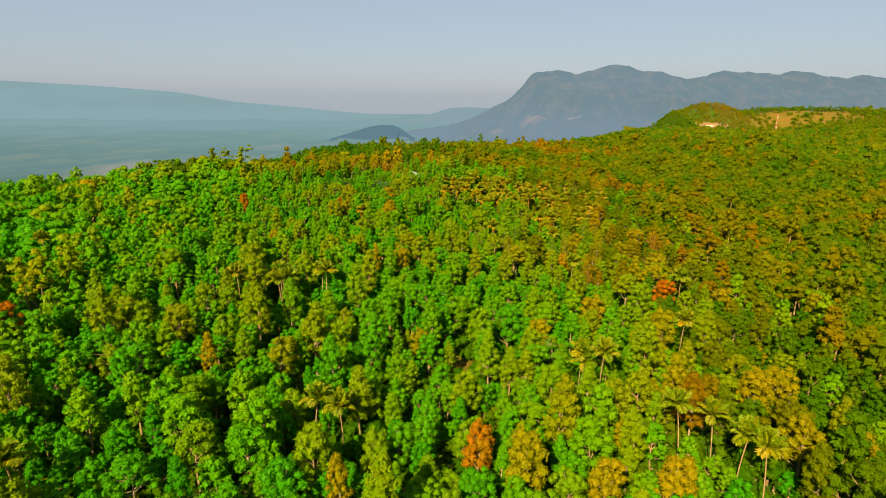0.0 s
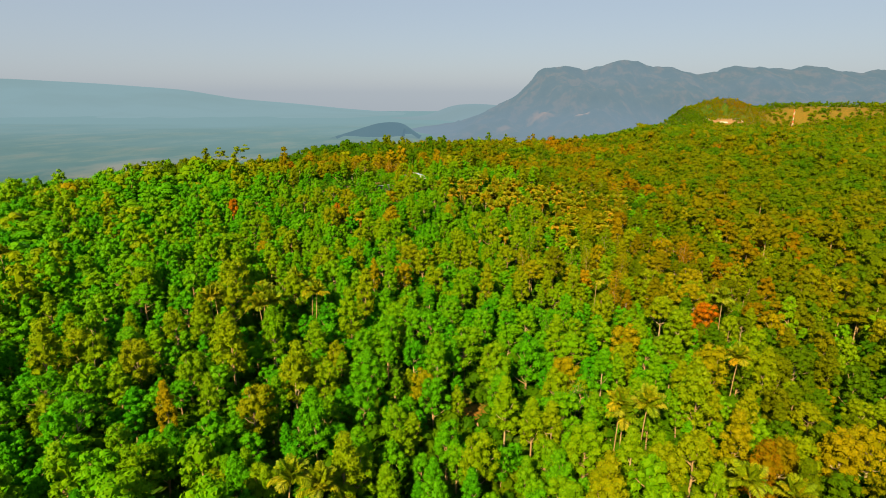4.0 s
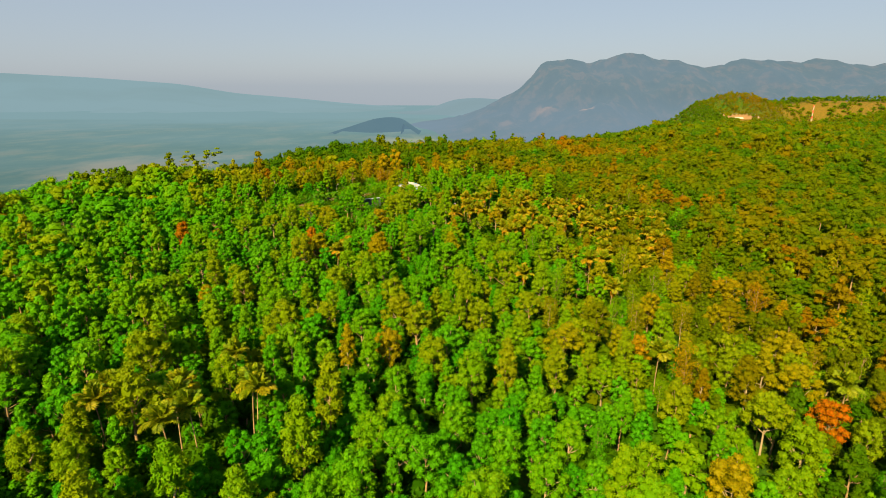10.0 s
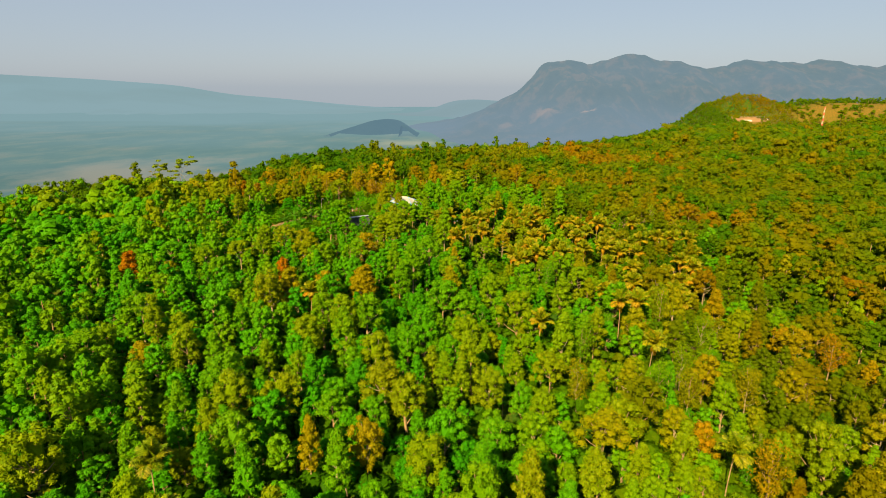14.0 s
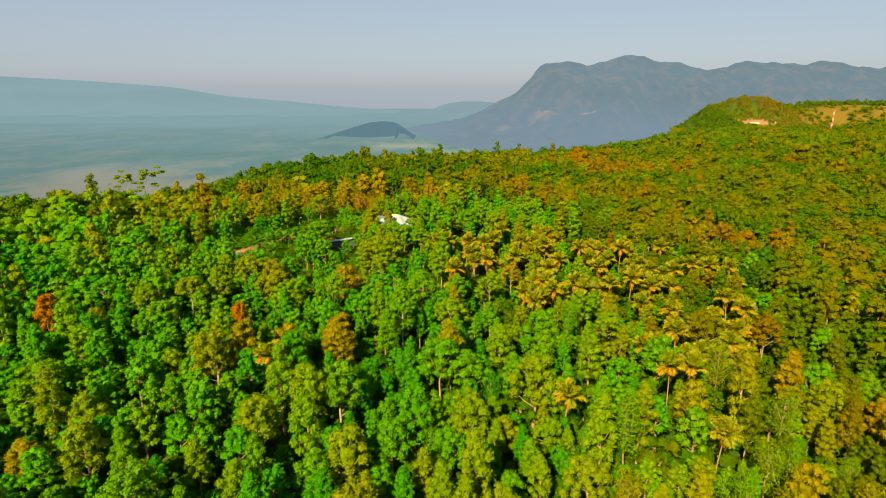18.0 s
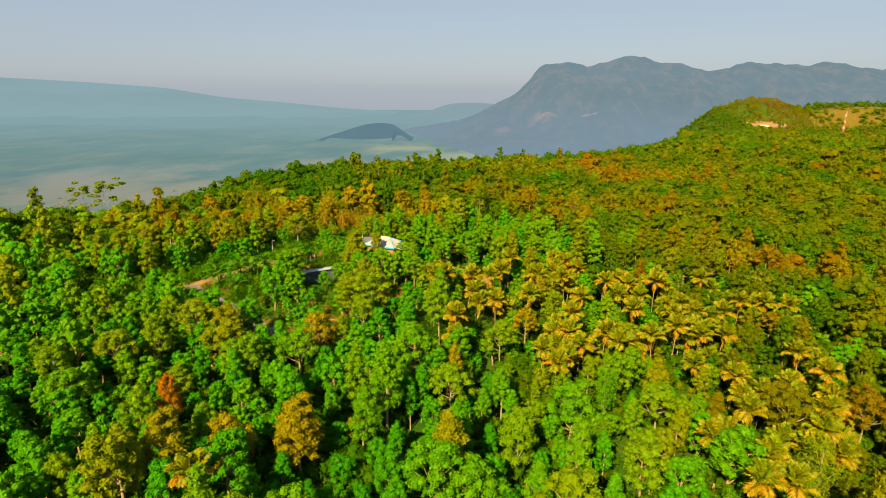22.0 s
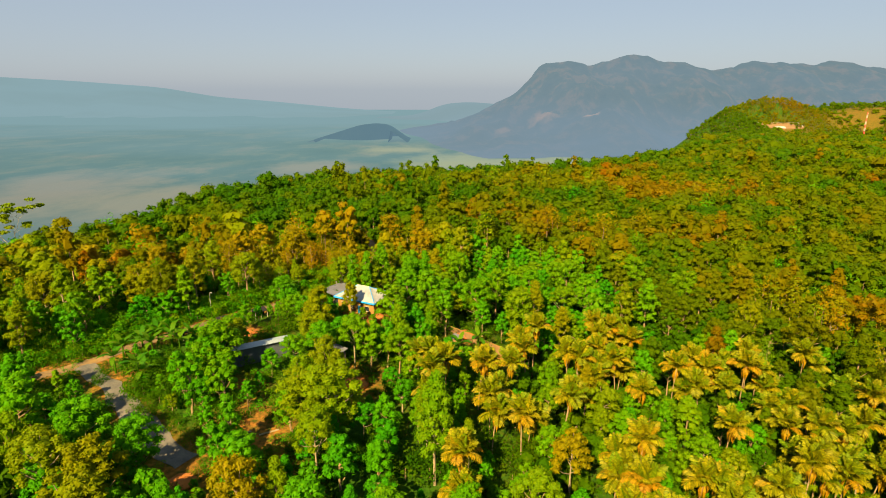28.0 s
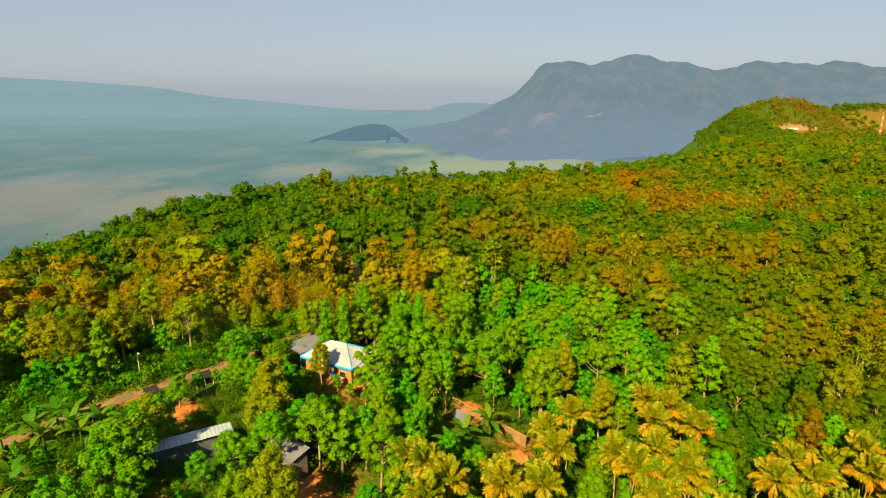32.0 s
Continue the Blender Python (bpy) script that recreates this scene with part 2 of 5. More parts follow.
def land(x, y):
    """Height of the forest floor."""
    x, y = np.asarray(x, float), np.asarray(y, float)
    z = np.full(x.shape, 20.0 - TREE)
    for w, (cx, cy, s) in zip(LAND, HILLS):
        z = z + w * np.exp(-((x - cx) ** 2 + (y - cy) ** 2) / (2 * s * s))
    z = z + 20 * np.exp(-((x - 540) ** 2 / np.where(x < 540, 4500, 16000) + (y - 1235) ** 2 / 6000))
    z = z - 7.0 * np.exp(-((x + 122) ** 2 / 4500 + (y - 442) ** 2 / 2200)) + 1.0 * np.exp(-((x + 230) ** 2 / 6000 + (y - 325) ** 2 / 4000))
    z = z + 16 * np.exp(-((x - 750) ** 2 / 12000 + (y - 1240) ** 2 / 5000)) + 20 * np.exp(-((x - 890) ** 2 / 6000 + (y - 1240) ** 2 / 6000))
    z = z + 7 * np.exp(-((x - 540) ** 2 / 3200 + (y - 1235) ** 2 / 5000)) - 11 * np.exp(-((x - 622) ** 2 / 1100 + (y - 1245) ** 2 / 7000))
    z = z - 11 * np.exp(-((x - 645) ** 2 / 3600 + (y - 1130) ** 2 / 4000))
    z = z - 16 * np.exp(-((x - 570) ** 2 / 24000 + (y - 1080) ** 2 / 8500))
    z = z + 0.9 * np.sin(x * 0.051 + 1.3) * np.sin(y * 0.043) + 0.5 * np.sin(x * 0.11 - y * 0.07)
    d = np.maximum(outside(x, y), 0)
    z = z - 0.85 * d * d / (d + 25)
    z = z + 6.5 * np.exp(-((x + 190) ** 2 / 3200 + (y - 425) ** 2 / 2400))
    z = z - (3.0 + 6.0 * np.clip((x + 70) / 60, 0, 1)) * np.exp(-((outside(x, y) + 22) / 38) ** 2) * np.clip((y - 410) / 60, 0, 1) * np.clip((800 - y) / 80, 0, 1)
    level = np.exp(-((x + 45) ** 2 / 1500 + (y - 368) ** 2 / 900))
    z = z * (1 - 0.8 * level) + 19.3 * 0.8 * level
    z = z + 1.6 * np.exp(-((x + 26.5) ** 2 / 110 + (y - 383) ** 2 / 90))   # the house stands a little higher
    return np.maximum(z, PLAIN - 6)


def spot(x, y):
    return float(land(np.array([x]), np.array([y]))[0])


# ---- mesh helpers ----


def mesh_from(name, verts, quads, materials, index=None, tint=None, smooth=False):
    """A mesh from arrays of places and of faces, all with three or all with four corners."""
    me = bpy.data.meshes.new(name)
    verts, quads = np.asarray(verts, np.float32), np.asarray(quads, np.int32)
    me.vertices.add(len(verts))
    me.vertices.foreach_set("co", verts.ravel())
    me.loops.add(quads.size)
    me.loops.foreach_set("vertex_index", quads.ravel())
    me.polygons.add(len(quads))
    me.polygons.foreach_set("loop_start", np.arange(0, quads.size, quads.shape[1], dtype=np.int32))
    for m in materials:
        me.materials.append(m)
    if index is not None:
        me.polygons.foreach_set("material_index", np.asarray(index, np.int32))
    if tint is not None:
        a = me.attributes.new("tint", "FLOAT", "POINT")
        a.data.foreach_set("value", np.asarray(tint, np.float32))
    me.update(calc_edges=True)
    me.polygons.foreach_set("use_smooth", np.full(len(quads), smooth))
    return me


def tube(path, radii, sides=6):
    """Places and faces of a tapered limb along a path."""
    path, rings = np.asarray(path, float), []
    for k, p in enumerate(path):
        d = path[min(k + 1, len(path) - 1)] - path[max(k - 1, 0)]
        d = d / (np.linalg.norm(d) + 1e-9)
        u = np.cross(d, (0.3, 0.9, 0.1))
        u /= np.linalg.norm(u) + 1e-9
        v = np.cross(d, u)
        a = np.arange(sides) * 2 * math.pi / sides
        rings.append(p + radii[k] * (np.cos(a)[:, None] * u + np.sin(a)[:, None] * v))
    quads = [(k * sides + s, k * sides + (s + 1) % sides, (k + 1) * sides + (s + 1) % sides, (k + 1) * sides + s) for k in range(len(path) - 1) for s in range(sides)]
    return np.concatenate(rings), np.array(quads)


def stack(pieces):
    """Joins pieces of (places, faces) into one."""
    vs, qs, n = [], [], 0
    for v, q in pieces:
        vs.append(v)
        qs.append(np.asarray(q) + n)
        n += len(v)
    return np.concatenate(vs), np.concatenate(qs)


def leaves_on(lobes, count, size, rng, up=0.35, jag=0.55, three=False):
    """Leaf sprays over a crown of rounded lobes: each a folded, pointed blade that faces outwards."""
    c, r = np.array([l[0] for l in lobes], float), np.array([l[1] for l in lobes], float)
    area = r[:, 0] * r[:, 1] + r[:, 0] * r[:, 2]
    which = rng.choice(len(lobes), int(count * 1.5), p=area / area.sum())
    d = rng.normal(size=(len(which), 3))
    d[:, 2] += 0.35
    d /= np.linalg.norm(d, axis=1)[:, None]
    p = c[which] + d * r[which] * rng.uniform(0.72, 1.25, (len(which), 1))
    keep = np.ones(len(p), bool)
    for k in range(len(lobes)):
        q = np.linalg.norm((p - c[k]) / r[k], axis=1)
        keep &= (q > 0.72) | (which == k)
    p, d, which = p[keep][:count], d[keep][:count], which[keep][:count]
    n = d + rng.normal(size=d.shape) * jag + np.array((0, 0, up))
    n /= np.linalg.norm(n, axis=1)[:, None]
    u = np.cross(n, rng.normal(size=n.shape))
    u /= np.linalg.norm(u, axis=1)[:, None]
    v = np.cross(n, u)
    s = size * rng.uniform(0.65, 1.35, (len(p), 1))
    w = s * rng.uniform(0.5, 0.8, (len(p), 1))
    if three:
        verts = np.stack([p - u * s * 0.6 - v * w * 0.45, p + u * s * 0.75 - n * s * 0.1, p - u * s * 0.35 + v * w * 0.75 - n * s * 0.1], 1).reshape(-1, 3)
        return verts, np.arange(len(verts)).reshape(-1, 3)
    verts = np.stack([p - u * s * 0.55, p + v * w * 0.6 - n * s * 0.12, p + u * s * 0.6 - n * s * 0.1, p - v * w * 0.6 - n * s * 0.12], 1).reshape(-1, 3)
    return verts, np.arange(len(verts)).reshape(-1, 4)


def knot(lobes, shrink):
    """Inner foliage of each lobe for trees further off, a rounded lump."""
    p = np.array(((0.75, 0.25, 0.72), (-0.25, 0.75, 0.82), (-0.75, -0.25, 0.72), (0.25, -0.75, 0.66), (0.6, 0.95, -0.35), (-0.95, 0.6, -0.25), (-0.6, -0.95, -0.4), (0.95, -0.6, -0.3), (0.05, 0.03, 1.1)), float)
    f = np.array([(a, (a + 1) % 4, 8) for a in range(4)] + [q for a in range(4) for q in ((a, 4 + a, (a + 1) % 4), (4 + a, 4 + (a + 1) % 4, (a + 1) % 4))])
    return stack([(p * np.array(r) * shrink + np.array(c), f) for c, r in lobes])


def in_threes(piece):
    """Splits four-cornered faces."""
    v, q = piece
    return v, np.concatenate([q[:, (0, 1, 2)], q[:, (0, 2, 3)]])


CROWNS = {   # foot and top of the crown, half width, size of its clumps
    "round": (5.6, 12.4, 2.55, 0.78), "tall": (5.4, 13.4, 1.75, 0.66), "layer": (7.8, 12.2, 3.2, 0.78),
    "dry": (5.2, 12.4, 2.3, 0.85), "column": (0.6, 11.4, 1.35, 0.62), "shrub": (0.2, 2.5, 1.6, 0.75), "mound": (3.2, 11.2, 4.2, 1.15)}


def girth(kind, f):
    """Half width of a crown, as a share, from its foot (0) to its top (1)."""
    if kind in ("layer", "mound"):
        return math.sqrt(max(1 - f * f, 0.0))
    if kind == "column":
        return 1 - 0.75 * f ** 1.6
    if kind == "tall":
        return max(math.sin(math.pi * (0.16 + 0.82 * f) ** 0.8), 0.05)
    middle = 0.36 if kind == "round" else 0.5
    return math.sqrt(max(1 - ((f - middle) / (1.02 - middle if f > middle else middle + 0.18)) ** 2, 0.0))


def lobes_of(kind, rng, n):
    """The clumps that make up a crown, n of them, for a tree of about twelve metres, and its inner mass."""
    low, high, wide, lump = CROWNS[kind]
    lump *= math.sqrt(36 / n) ** 0.8
    if kind == "shrub":
        n = max(3, n // 4)
    bulge = rng.uniform(0, 6.28, 3)
    lean = rng.normal(size=2) * 0.35 * (kind not in ("column", "shrub"))
    L = []
    for k in range(n):
        f = (k + rng.uniform(0.2, 0.8)) / n
        a = k * 2.4 + rng.uniform(-0.3, 0.3)
        out = wide * girth(kind, f) * (1 + 0.2 * math.sin(2 * a + bulge[0]) + 0.14 * math.sin(3 * a + bulge[1] + 3 * f)) * rng.uniform(0.8, 1.05)
        out *= rng.uniform(0.3, 1.0) if kind == "dry" else 1.0
        r = lump * rng.uniform(0.72, 1.25)
        if kind == "mound":   # an even canopy: the clumps merge
            out, r = 0.78 * out, 1.3 * r
        z = low + (high - low) * f - 0.5 * r + 0.4 * math.sin(2 * a + bulge[2]) + rng.uniform(-0.25, 0.25)
        L.append(((out * math.cos(a) + lean[0] * f, out * math.sin(a) + lean[1] * f, z), (r * rng.uniform(0.9, 1.15), r * rng.uniform(0.9, 1.15), r * (0.62 if kind in ("layer", "mound") else 0.8))))
    tall = high - low
    core = [] if kind in ("dry", "shrub") else [((0, 0, low + tall * (0.62 if kind == "layer" else 0.5)), (0.62 * wide, 0.62 * wide, tall * (0.24 if kind == "layer" else 0.36)))]
    return L, core


def limbs_of(kind, lobes, rng, sides=6):
    """Trunk with limbs that reach into the lobes."""
    if kind == "shrub":
        return tube([(0, 0, -0.5), (0, 0, 1.2)], [0.08, 0.04], 4)
    top = {"round": 8.0, "tall": 11.0, "layer": 8.6, "dry": 10.2, "column": 10.0, "mound": 8.0}[kind]
    bend = rng.normal(size=2) * 0.25
    path = [(0, 0, -1.2), (0.1 * bend[0], 0.1 * bend[1], 1.0), (bend[0], bend[1], top * 0.55), (0.4 * bend[0], 0.5 * bend[1], top)]
    thick = {"round": 0.27, "tall": 0.19, "layer": 0.22, "dry": 0.15, "column": 0.16, "mound": 0.24}[kind]
    out = [tube(path, [thick * 1.35, thick, thick * 0.75, thick * 0.3], sides)]
    for k in range(0, len(lobes), 3):
        c = np.array(lobes[k][0])
        h = min(max(c[2] - rng.uniform(1.2, 3.0), top * 0.42), top * 0.92)
        s = np.array((bend[0] * h / top, bend[1] * h / top, h))
        mid = (s + c) / 2 + np.array((0, 0, -0.25))
        out.append(tube([s, mid, c], [thick * 0.45, thick * 0.3, thick * 0.12], 4))
    return stack(out)


# leaf counts and sizes by how near the camera comes
GRADES = {"near": (3000, 0.285, 36, 0.74), "close": (950, 0.46, 30, 0.82), "middle": (480, 0.56, 16, 0.82), "far": (350, 0.72, 10, 0.7), "distant": (90, 0.98, 6, 0.76)}
JAG = {"near": 0.46, "close": 0.4, "middle": 0.22, "far": 0.16, "distant": 0.14}
SHARE = {"round": 1.0, "tall": 0.9, "layer": 0.9, "dry": 0.7, "column": 0.9, "shrub": 0.36, "mound": 1.1}
models = {}
for kind in CROWNS:
    for v in range(5):
        for grade, (count, size, clumps, shrink) in GRADES.items():
            rng = np.random.default_rng(100 + v * 7 + len(kind))
            lobes, core = lobes_of(kind, rng, clumps)
            fol = leaves_on(lobes, int(count * SHARE[kind] * (0.6 if kind == "shrub" and grade == "near" else 1)), size * (0.85 if kind == "dry" else 0.7 if kind == "shrub" else 1), rng, 0.35, JAG[grade], True)
            if kind != "dry" and not (kind == "shrub" and grade == "near"):
                fol = stack([fol, knot(lobes, shrink)] + ([knot(core, 0.78)] if core else []))
            stem = limbs_of(kind, lobes, rng) if grade == "near" or (grade == "close" and kind != "shrub") else tube([(0, 0, -1), (0, 0, 8 if kind != "shrub" else 1)], [0.26, 0.13], 3)
            models[kind, v, grade] = (fol, stem if grade == "near" and kind != "shrub" else in_threes(stem))

tree_meshes = {}


def near_meshes(kind, v, dull=False):
    if (kind, v, dull) not in tree_meshes:
        fol, stem = models[kind, v, "near"]
        tree_meshes[kind, v, dull] = (mesh_from("crown", *fol, [DIM_LEAF if dull else LEAF]), mesh_from("trunk", *stem, [PALE_BARK if v % 2 else BARK], smooth=True))
    return tree_meshes[kind, v, dull]


KIND_NAME = {"round": "broadleaf_tree", "tall": "slender_tree", "layer": "spreading_tree", "dry": "dry_season_tree", "column": "columnar_tree"}
SHAPE_WORD = {"round": "round-crowned broadleaf tree", "tall": "tall slender forest tree", "layer": "spreading dome-topped tree", "dry": "thin half-bare dry-season tree", "column": "dense columnar tree"}


def hue_words(tint):
    return "deep green" if tint < 0.22 else "bright green" if tint < 0.4 else "olive green" if tint < 0.58 else "yellow-green" if tint < 0.7 else "ochre yellow" if tint < 0.88 else "rusty orange"


def name_of(kind, tint):
    if kind in ("round", "tall") and tint >= 0.88:
        return "rusty_leaved_tree"
    if kind == "tall" and tint >= 0.42:
        return "yellowing_slender_tree"
    if kind == "round":
        return "broadleaf_tree" if tint < 0.36 else "olive_crowned_tree" if tint < 0.52 else "yellow_leaved_tree"
    return KIND_NAME[kind]


def plant_tree(kind, x, y, tint, size, v, turn, tall=1.0, dull=False):
    crown_mesh, trunk_mesh = near_meshes(kind, v, dull)
    z = spot(x, y)
    thing = new(name_of(kind, tint))
    thing.empty_display_size = 0.5
    thing.matrix_world = pose(x, y, z, 0, 0, math.degrees(turn)) @ Matrix.Diagonal((size, size, size * tall, 1))
    tagged(thing, hue_words(tint) + " " + SHAPE_WORD[kind] + " on the hillside", "tree", hue_words(tint).replace(" ", "_") + "_trees")
    for name, me in (("trunk", trunk_mesh), ("crown", crown_mesh)):
        ob = new(name, me)
        ob.parent = thing
        ob["tint"] = float(tint)
    return thing


# ---- ground, plain and mountains ----


def sheet(name, xs, ys, height, material, label, smooth=True, extra=None):
    gx, gy = np.meshgrid(np.asarray(xs, float), np.asarray(ys, float))
    z = height(gx, gy)
    n, m = gx.shape
    i = np.arange(n * m).reshape(n, m)
    quads = np.stack([i[:-1, :-1], i[:-1, 1:], i[1:, 1:], i[1:, :-1]], -1).reshape(-1, 4)
    me = mesh_from(name, np.stack([gx, gy, z], -1).reshape(-1, 3), quads, [material], smooth=smooth)
    if extra is not None:
        a = me.attributes.new("bare", "FLOAT", "POINT")
        a.data.foreach_set("value", extra(gx, gy).astype(np.float32).ravel())
    return tagged(new(name, me), label, name, kind="structure")


ROAD = [(-190, 330), (-130, 336), (-100, 345), (-84, 355.5), (-76.5, 363.8), (-68.2, 372), (-61.5, 378.6), (-54, 385), (-49.5, 389.5), (-42, 399), (-34.5, 408.5), (-30, 424), (-30, 445), (-40, 470)]
DRIVE = [(-83, 355.5), (-79, 352.5), (-72.5, 347.5), (-67, 341), (-60, 335), (-55, 331), (-48, 326)]
YARDS = [(-24, 350, 6), (-25, 378, 6), (-52, 369, 5), (-48, 322, 6), (-39, 334, 7), (-32, 323, 6), (2, 375, 4), (9, 365, 4), (-45, 345, 4), (-16, 144, 4.5), (3, 138, 4.5), (-70, 350, 4), (511, 1118, 34), (640, 1195, 50), (715, 1200, 66), (780, 1205, 60)]


def from_line(x, y, line):
    best = np.full(np.shape(x), 1e9)
    for (ax, ay), (bx, by) in zip(line, line[1:]):
        dx, dy = bx - ax, by - ay
        k = np.clip(((x - ax) * dx + (y - ay) * dy) / (dx * dx + dy * dy), 0, 1)
        best = np.minimum(best, np.hypot(x - ax - k * dx, y - ay - k * dy))
    return best


def bareness(x, y):
    b = np.clip(2.1 - from_line(x, y, ROAD) / 2.4, 0, 1)
    b = np.maximum(b, np.clip(1.6 - from_line(x, y, DRIVE) / 3.0, 0, 1))
    for cx, cy, r in YARDS:
        b = np.maximum(b, np.clip(1.7 - np.hypot(x - cx, y - cy) / r, 0, 1) * (0.62 if cy > 1000 else 1.0))
    return b


gx = np.concatenate([np.arange(-1500, -340, 60), np.arange(-340, -130, 8), np.arange(-130, 110, 2.5), np.arange(110, 420, 8), np.arange(420, 1600, 40)])
gy = np.concatenate([np.arange(-500, 0, 60), np.arange(0, 280, 6), np.arange(280, 480, 2.5), np.arange(480, 760, 8), np.arange(760, 1500, 20)])
sheet("ground", gx, gy, land, FLOOR, "forest floor of leaf litter, low growth and red soil", extra=bareness)

# backdrop land, with its haze put into the materials as glow
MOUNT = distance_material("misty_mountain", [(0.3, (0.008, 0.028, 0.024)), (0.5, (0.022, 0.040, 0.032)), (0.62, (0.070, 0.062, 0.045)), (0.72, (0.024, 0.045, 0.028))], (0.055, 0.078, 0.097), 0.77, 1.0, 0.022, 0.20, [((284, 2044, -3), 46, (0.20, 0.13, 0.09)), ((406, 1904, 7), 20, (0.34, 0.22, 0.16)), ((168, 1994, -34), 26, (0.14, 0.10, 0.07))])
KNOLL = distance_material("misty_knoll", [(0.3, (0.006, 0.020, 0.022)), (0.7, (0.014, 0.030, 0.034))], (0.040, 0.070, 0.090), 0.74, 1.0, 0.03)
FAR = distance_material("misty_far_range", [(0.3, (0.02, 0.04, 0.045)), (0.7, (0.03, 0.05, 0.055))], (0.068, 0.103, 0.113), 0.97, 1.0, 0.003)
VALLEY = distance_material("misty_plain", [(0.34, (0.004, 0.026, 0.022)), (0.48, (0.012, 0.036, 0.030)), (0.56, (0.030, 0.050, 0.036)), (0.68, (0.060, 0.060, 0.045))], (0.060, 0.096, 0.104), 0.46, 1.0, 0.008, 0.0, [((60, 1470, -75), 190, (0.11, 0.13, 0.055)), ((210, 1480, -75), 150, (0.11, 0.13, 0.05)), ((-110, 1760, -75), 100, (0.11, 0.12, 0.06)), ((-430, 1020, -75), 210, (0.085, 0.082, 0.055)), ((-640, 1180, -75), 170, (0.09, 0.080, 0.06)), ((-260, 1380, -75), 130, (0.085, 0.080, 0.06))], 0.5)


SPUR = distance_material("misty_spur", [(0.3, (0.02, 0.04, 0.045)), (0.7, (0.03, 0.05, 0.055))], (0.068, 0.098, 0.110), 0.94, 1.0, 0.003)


def range_of(name, crest, depth, front, back, material, label, rough, step):
    """A mountain range: a crest line along x at a distance, falling to the plain in front and behind."""
    cx, cz = [c[0] for c in crest], [c[1] for c in crest]

    def height(x, y):
        top = np.mean([np.interp(x + k * step * 1.2, cx, cz) for k in (-1, 0, 1)], axis=0) - PLAIN
        bend = 70 * np.sin(x * 0.006) + 40 * np.sin(x * 0.017)
        f = np.where(y < depth, (y - depth) / (front + bend * 2), (depth - y) / back)
        shape = np.clip(1 + f, 0, 1) ** 1.25
        gully = np.array([[noise.fractal((float(a) * 0.006, float(b) * 0.0035, 0.5), 0.8, 2.2, 7) for a, b in zip(ra, rb)] for ra, rb in zip(x, y)])
        return PLAIN - 4 * (1 - shape) + top * shape + rough * gully * np.clip((x + 60) / 260, 0, 1 if name == "mountain_1" else 0.0) * np.clip(shape * 2.5 - 0.2, 0, 1) * np.clip(1.2 - shape, 0.13, 1)

    xs = np.arange(min(cx) - 60, max(cx) + 60, step)
    ys = np.concatenate([np.linspace(depth - front * 1.05, depth, 44), np.linspace(depth + 30, depth + back, 6)])
    return sheet(name, xs, ys, height, material, label)


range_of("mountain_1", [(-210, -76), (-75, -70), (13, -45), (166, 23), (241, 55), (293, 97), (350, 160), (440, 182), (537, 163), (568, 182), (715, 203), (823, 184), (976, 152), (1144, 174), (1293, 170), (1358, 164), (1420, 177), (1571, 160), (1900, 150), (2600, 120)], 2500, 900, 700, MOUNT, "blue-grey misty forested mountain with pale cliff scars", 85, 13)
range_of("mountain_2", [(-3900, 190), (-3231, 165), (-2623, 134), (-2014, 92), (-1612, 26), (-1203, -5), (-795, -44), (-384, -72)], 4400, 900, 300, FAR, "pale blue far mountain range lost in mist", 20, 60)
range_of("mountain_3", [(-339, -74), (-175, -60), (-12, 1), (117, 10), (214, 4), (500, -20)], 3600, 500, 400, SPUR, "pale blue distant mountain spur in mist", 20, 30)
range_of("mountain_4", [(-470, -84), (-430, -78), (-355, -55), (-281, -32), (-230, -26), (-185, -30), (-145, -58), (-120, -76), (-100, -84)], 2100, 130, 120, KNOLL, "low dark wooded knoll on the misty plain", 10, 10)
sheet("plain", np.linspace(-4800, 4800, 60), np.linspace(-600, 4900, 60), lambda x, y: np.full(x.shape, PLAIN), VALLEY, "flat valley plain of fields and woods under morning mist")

# ---- trees ----
FIRST_TREES = [(-17, 78, 0.85, 0.7), (26, 81, 0.78, 1.0), (38, 82, 0.78, 1.2), (-34, 85, 0.18, 1.3), (6, 90, 1.0, 0.8), (74, 91, 0.75, 1.2), (26, 92, 0.3, 1.2), (66, 94, 0.72, 1.2), (4, 111, 0.42, 0.9), (23, 113, 0.38, 1.0), (74, 115, 0.75, 1.1), (-54, 119, 0.82, 0.6), (-38, 120, 0.55, 1.0), (-33, 134, 0.5, 1.1), (-19, 135, 0.2, 1.0), (-113, 136, 1.0, 0.9), (-69, 137, 0.55, 1.1), (-79, 138, 0.42, 1.0), (24, 139, 0.72, 1.0), (-84, 141, 0.5, 1.0), (2, 151, 0.3, 1.3), (43, 158, 0.72, 1.2), (115, 170, 0.6, 0.8), (88, 174, 0.78, 0.9)]
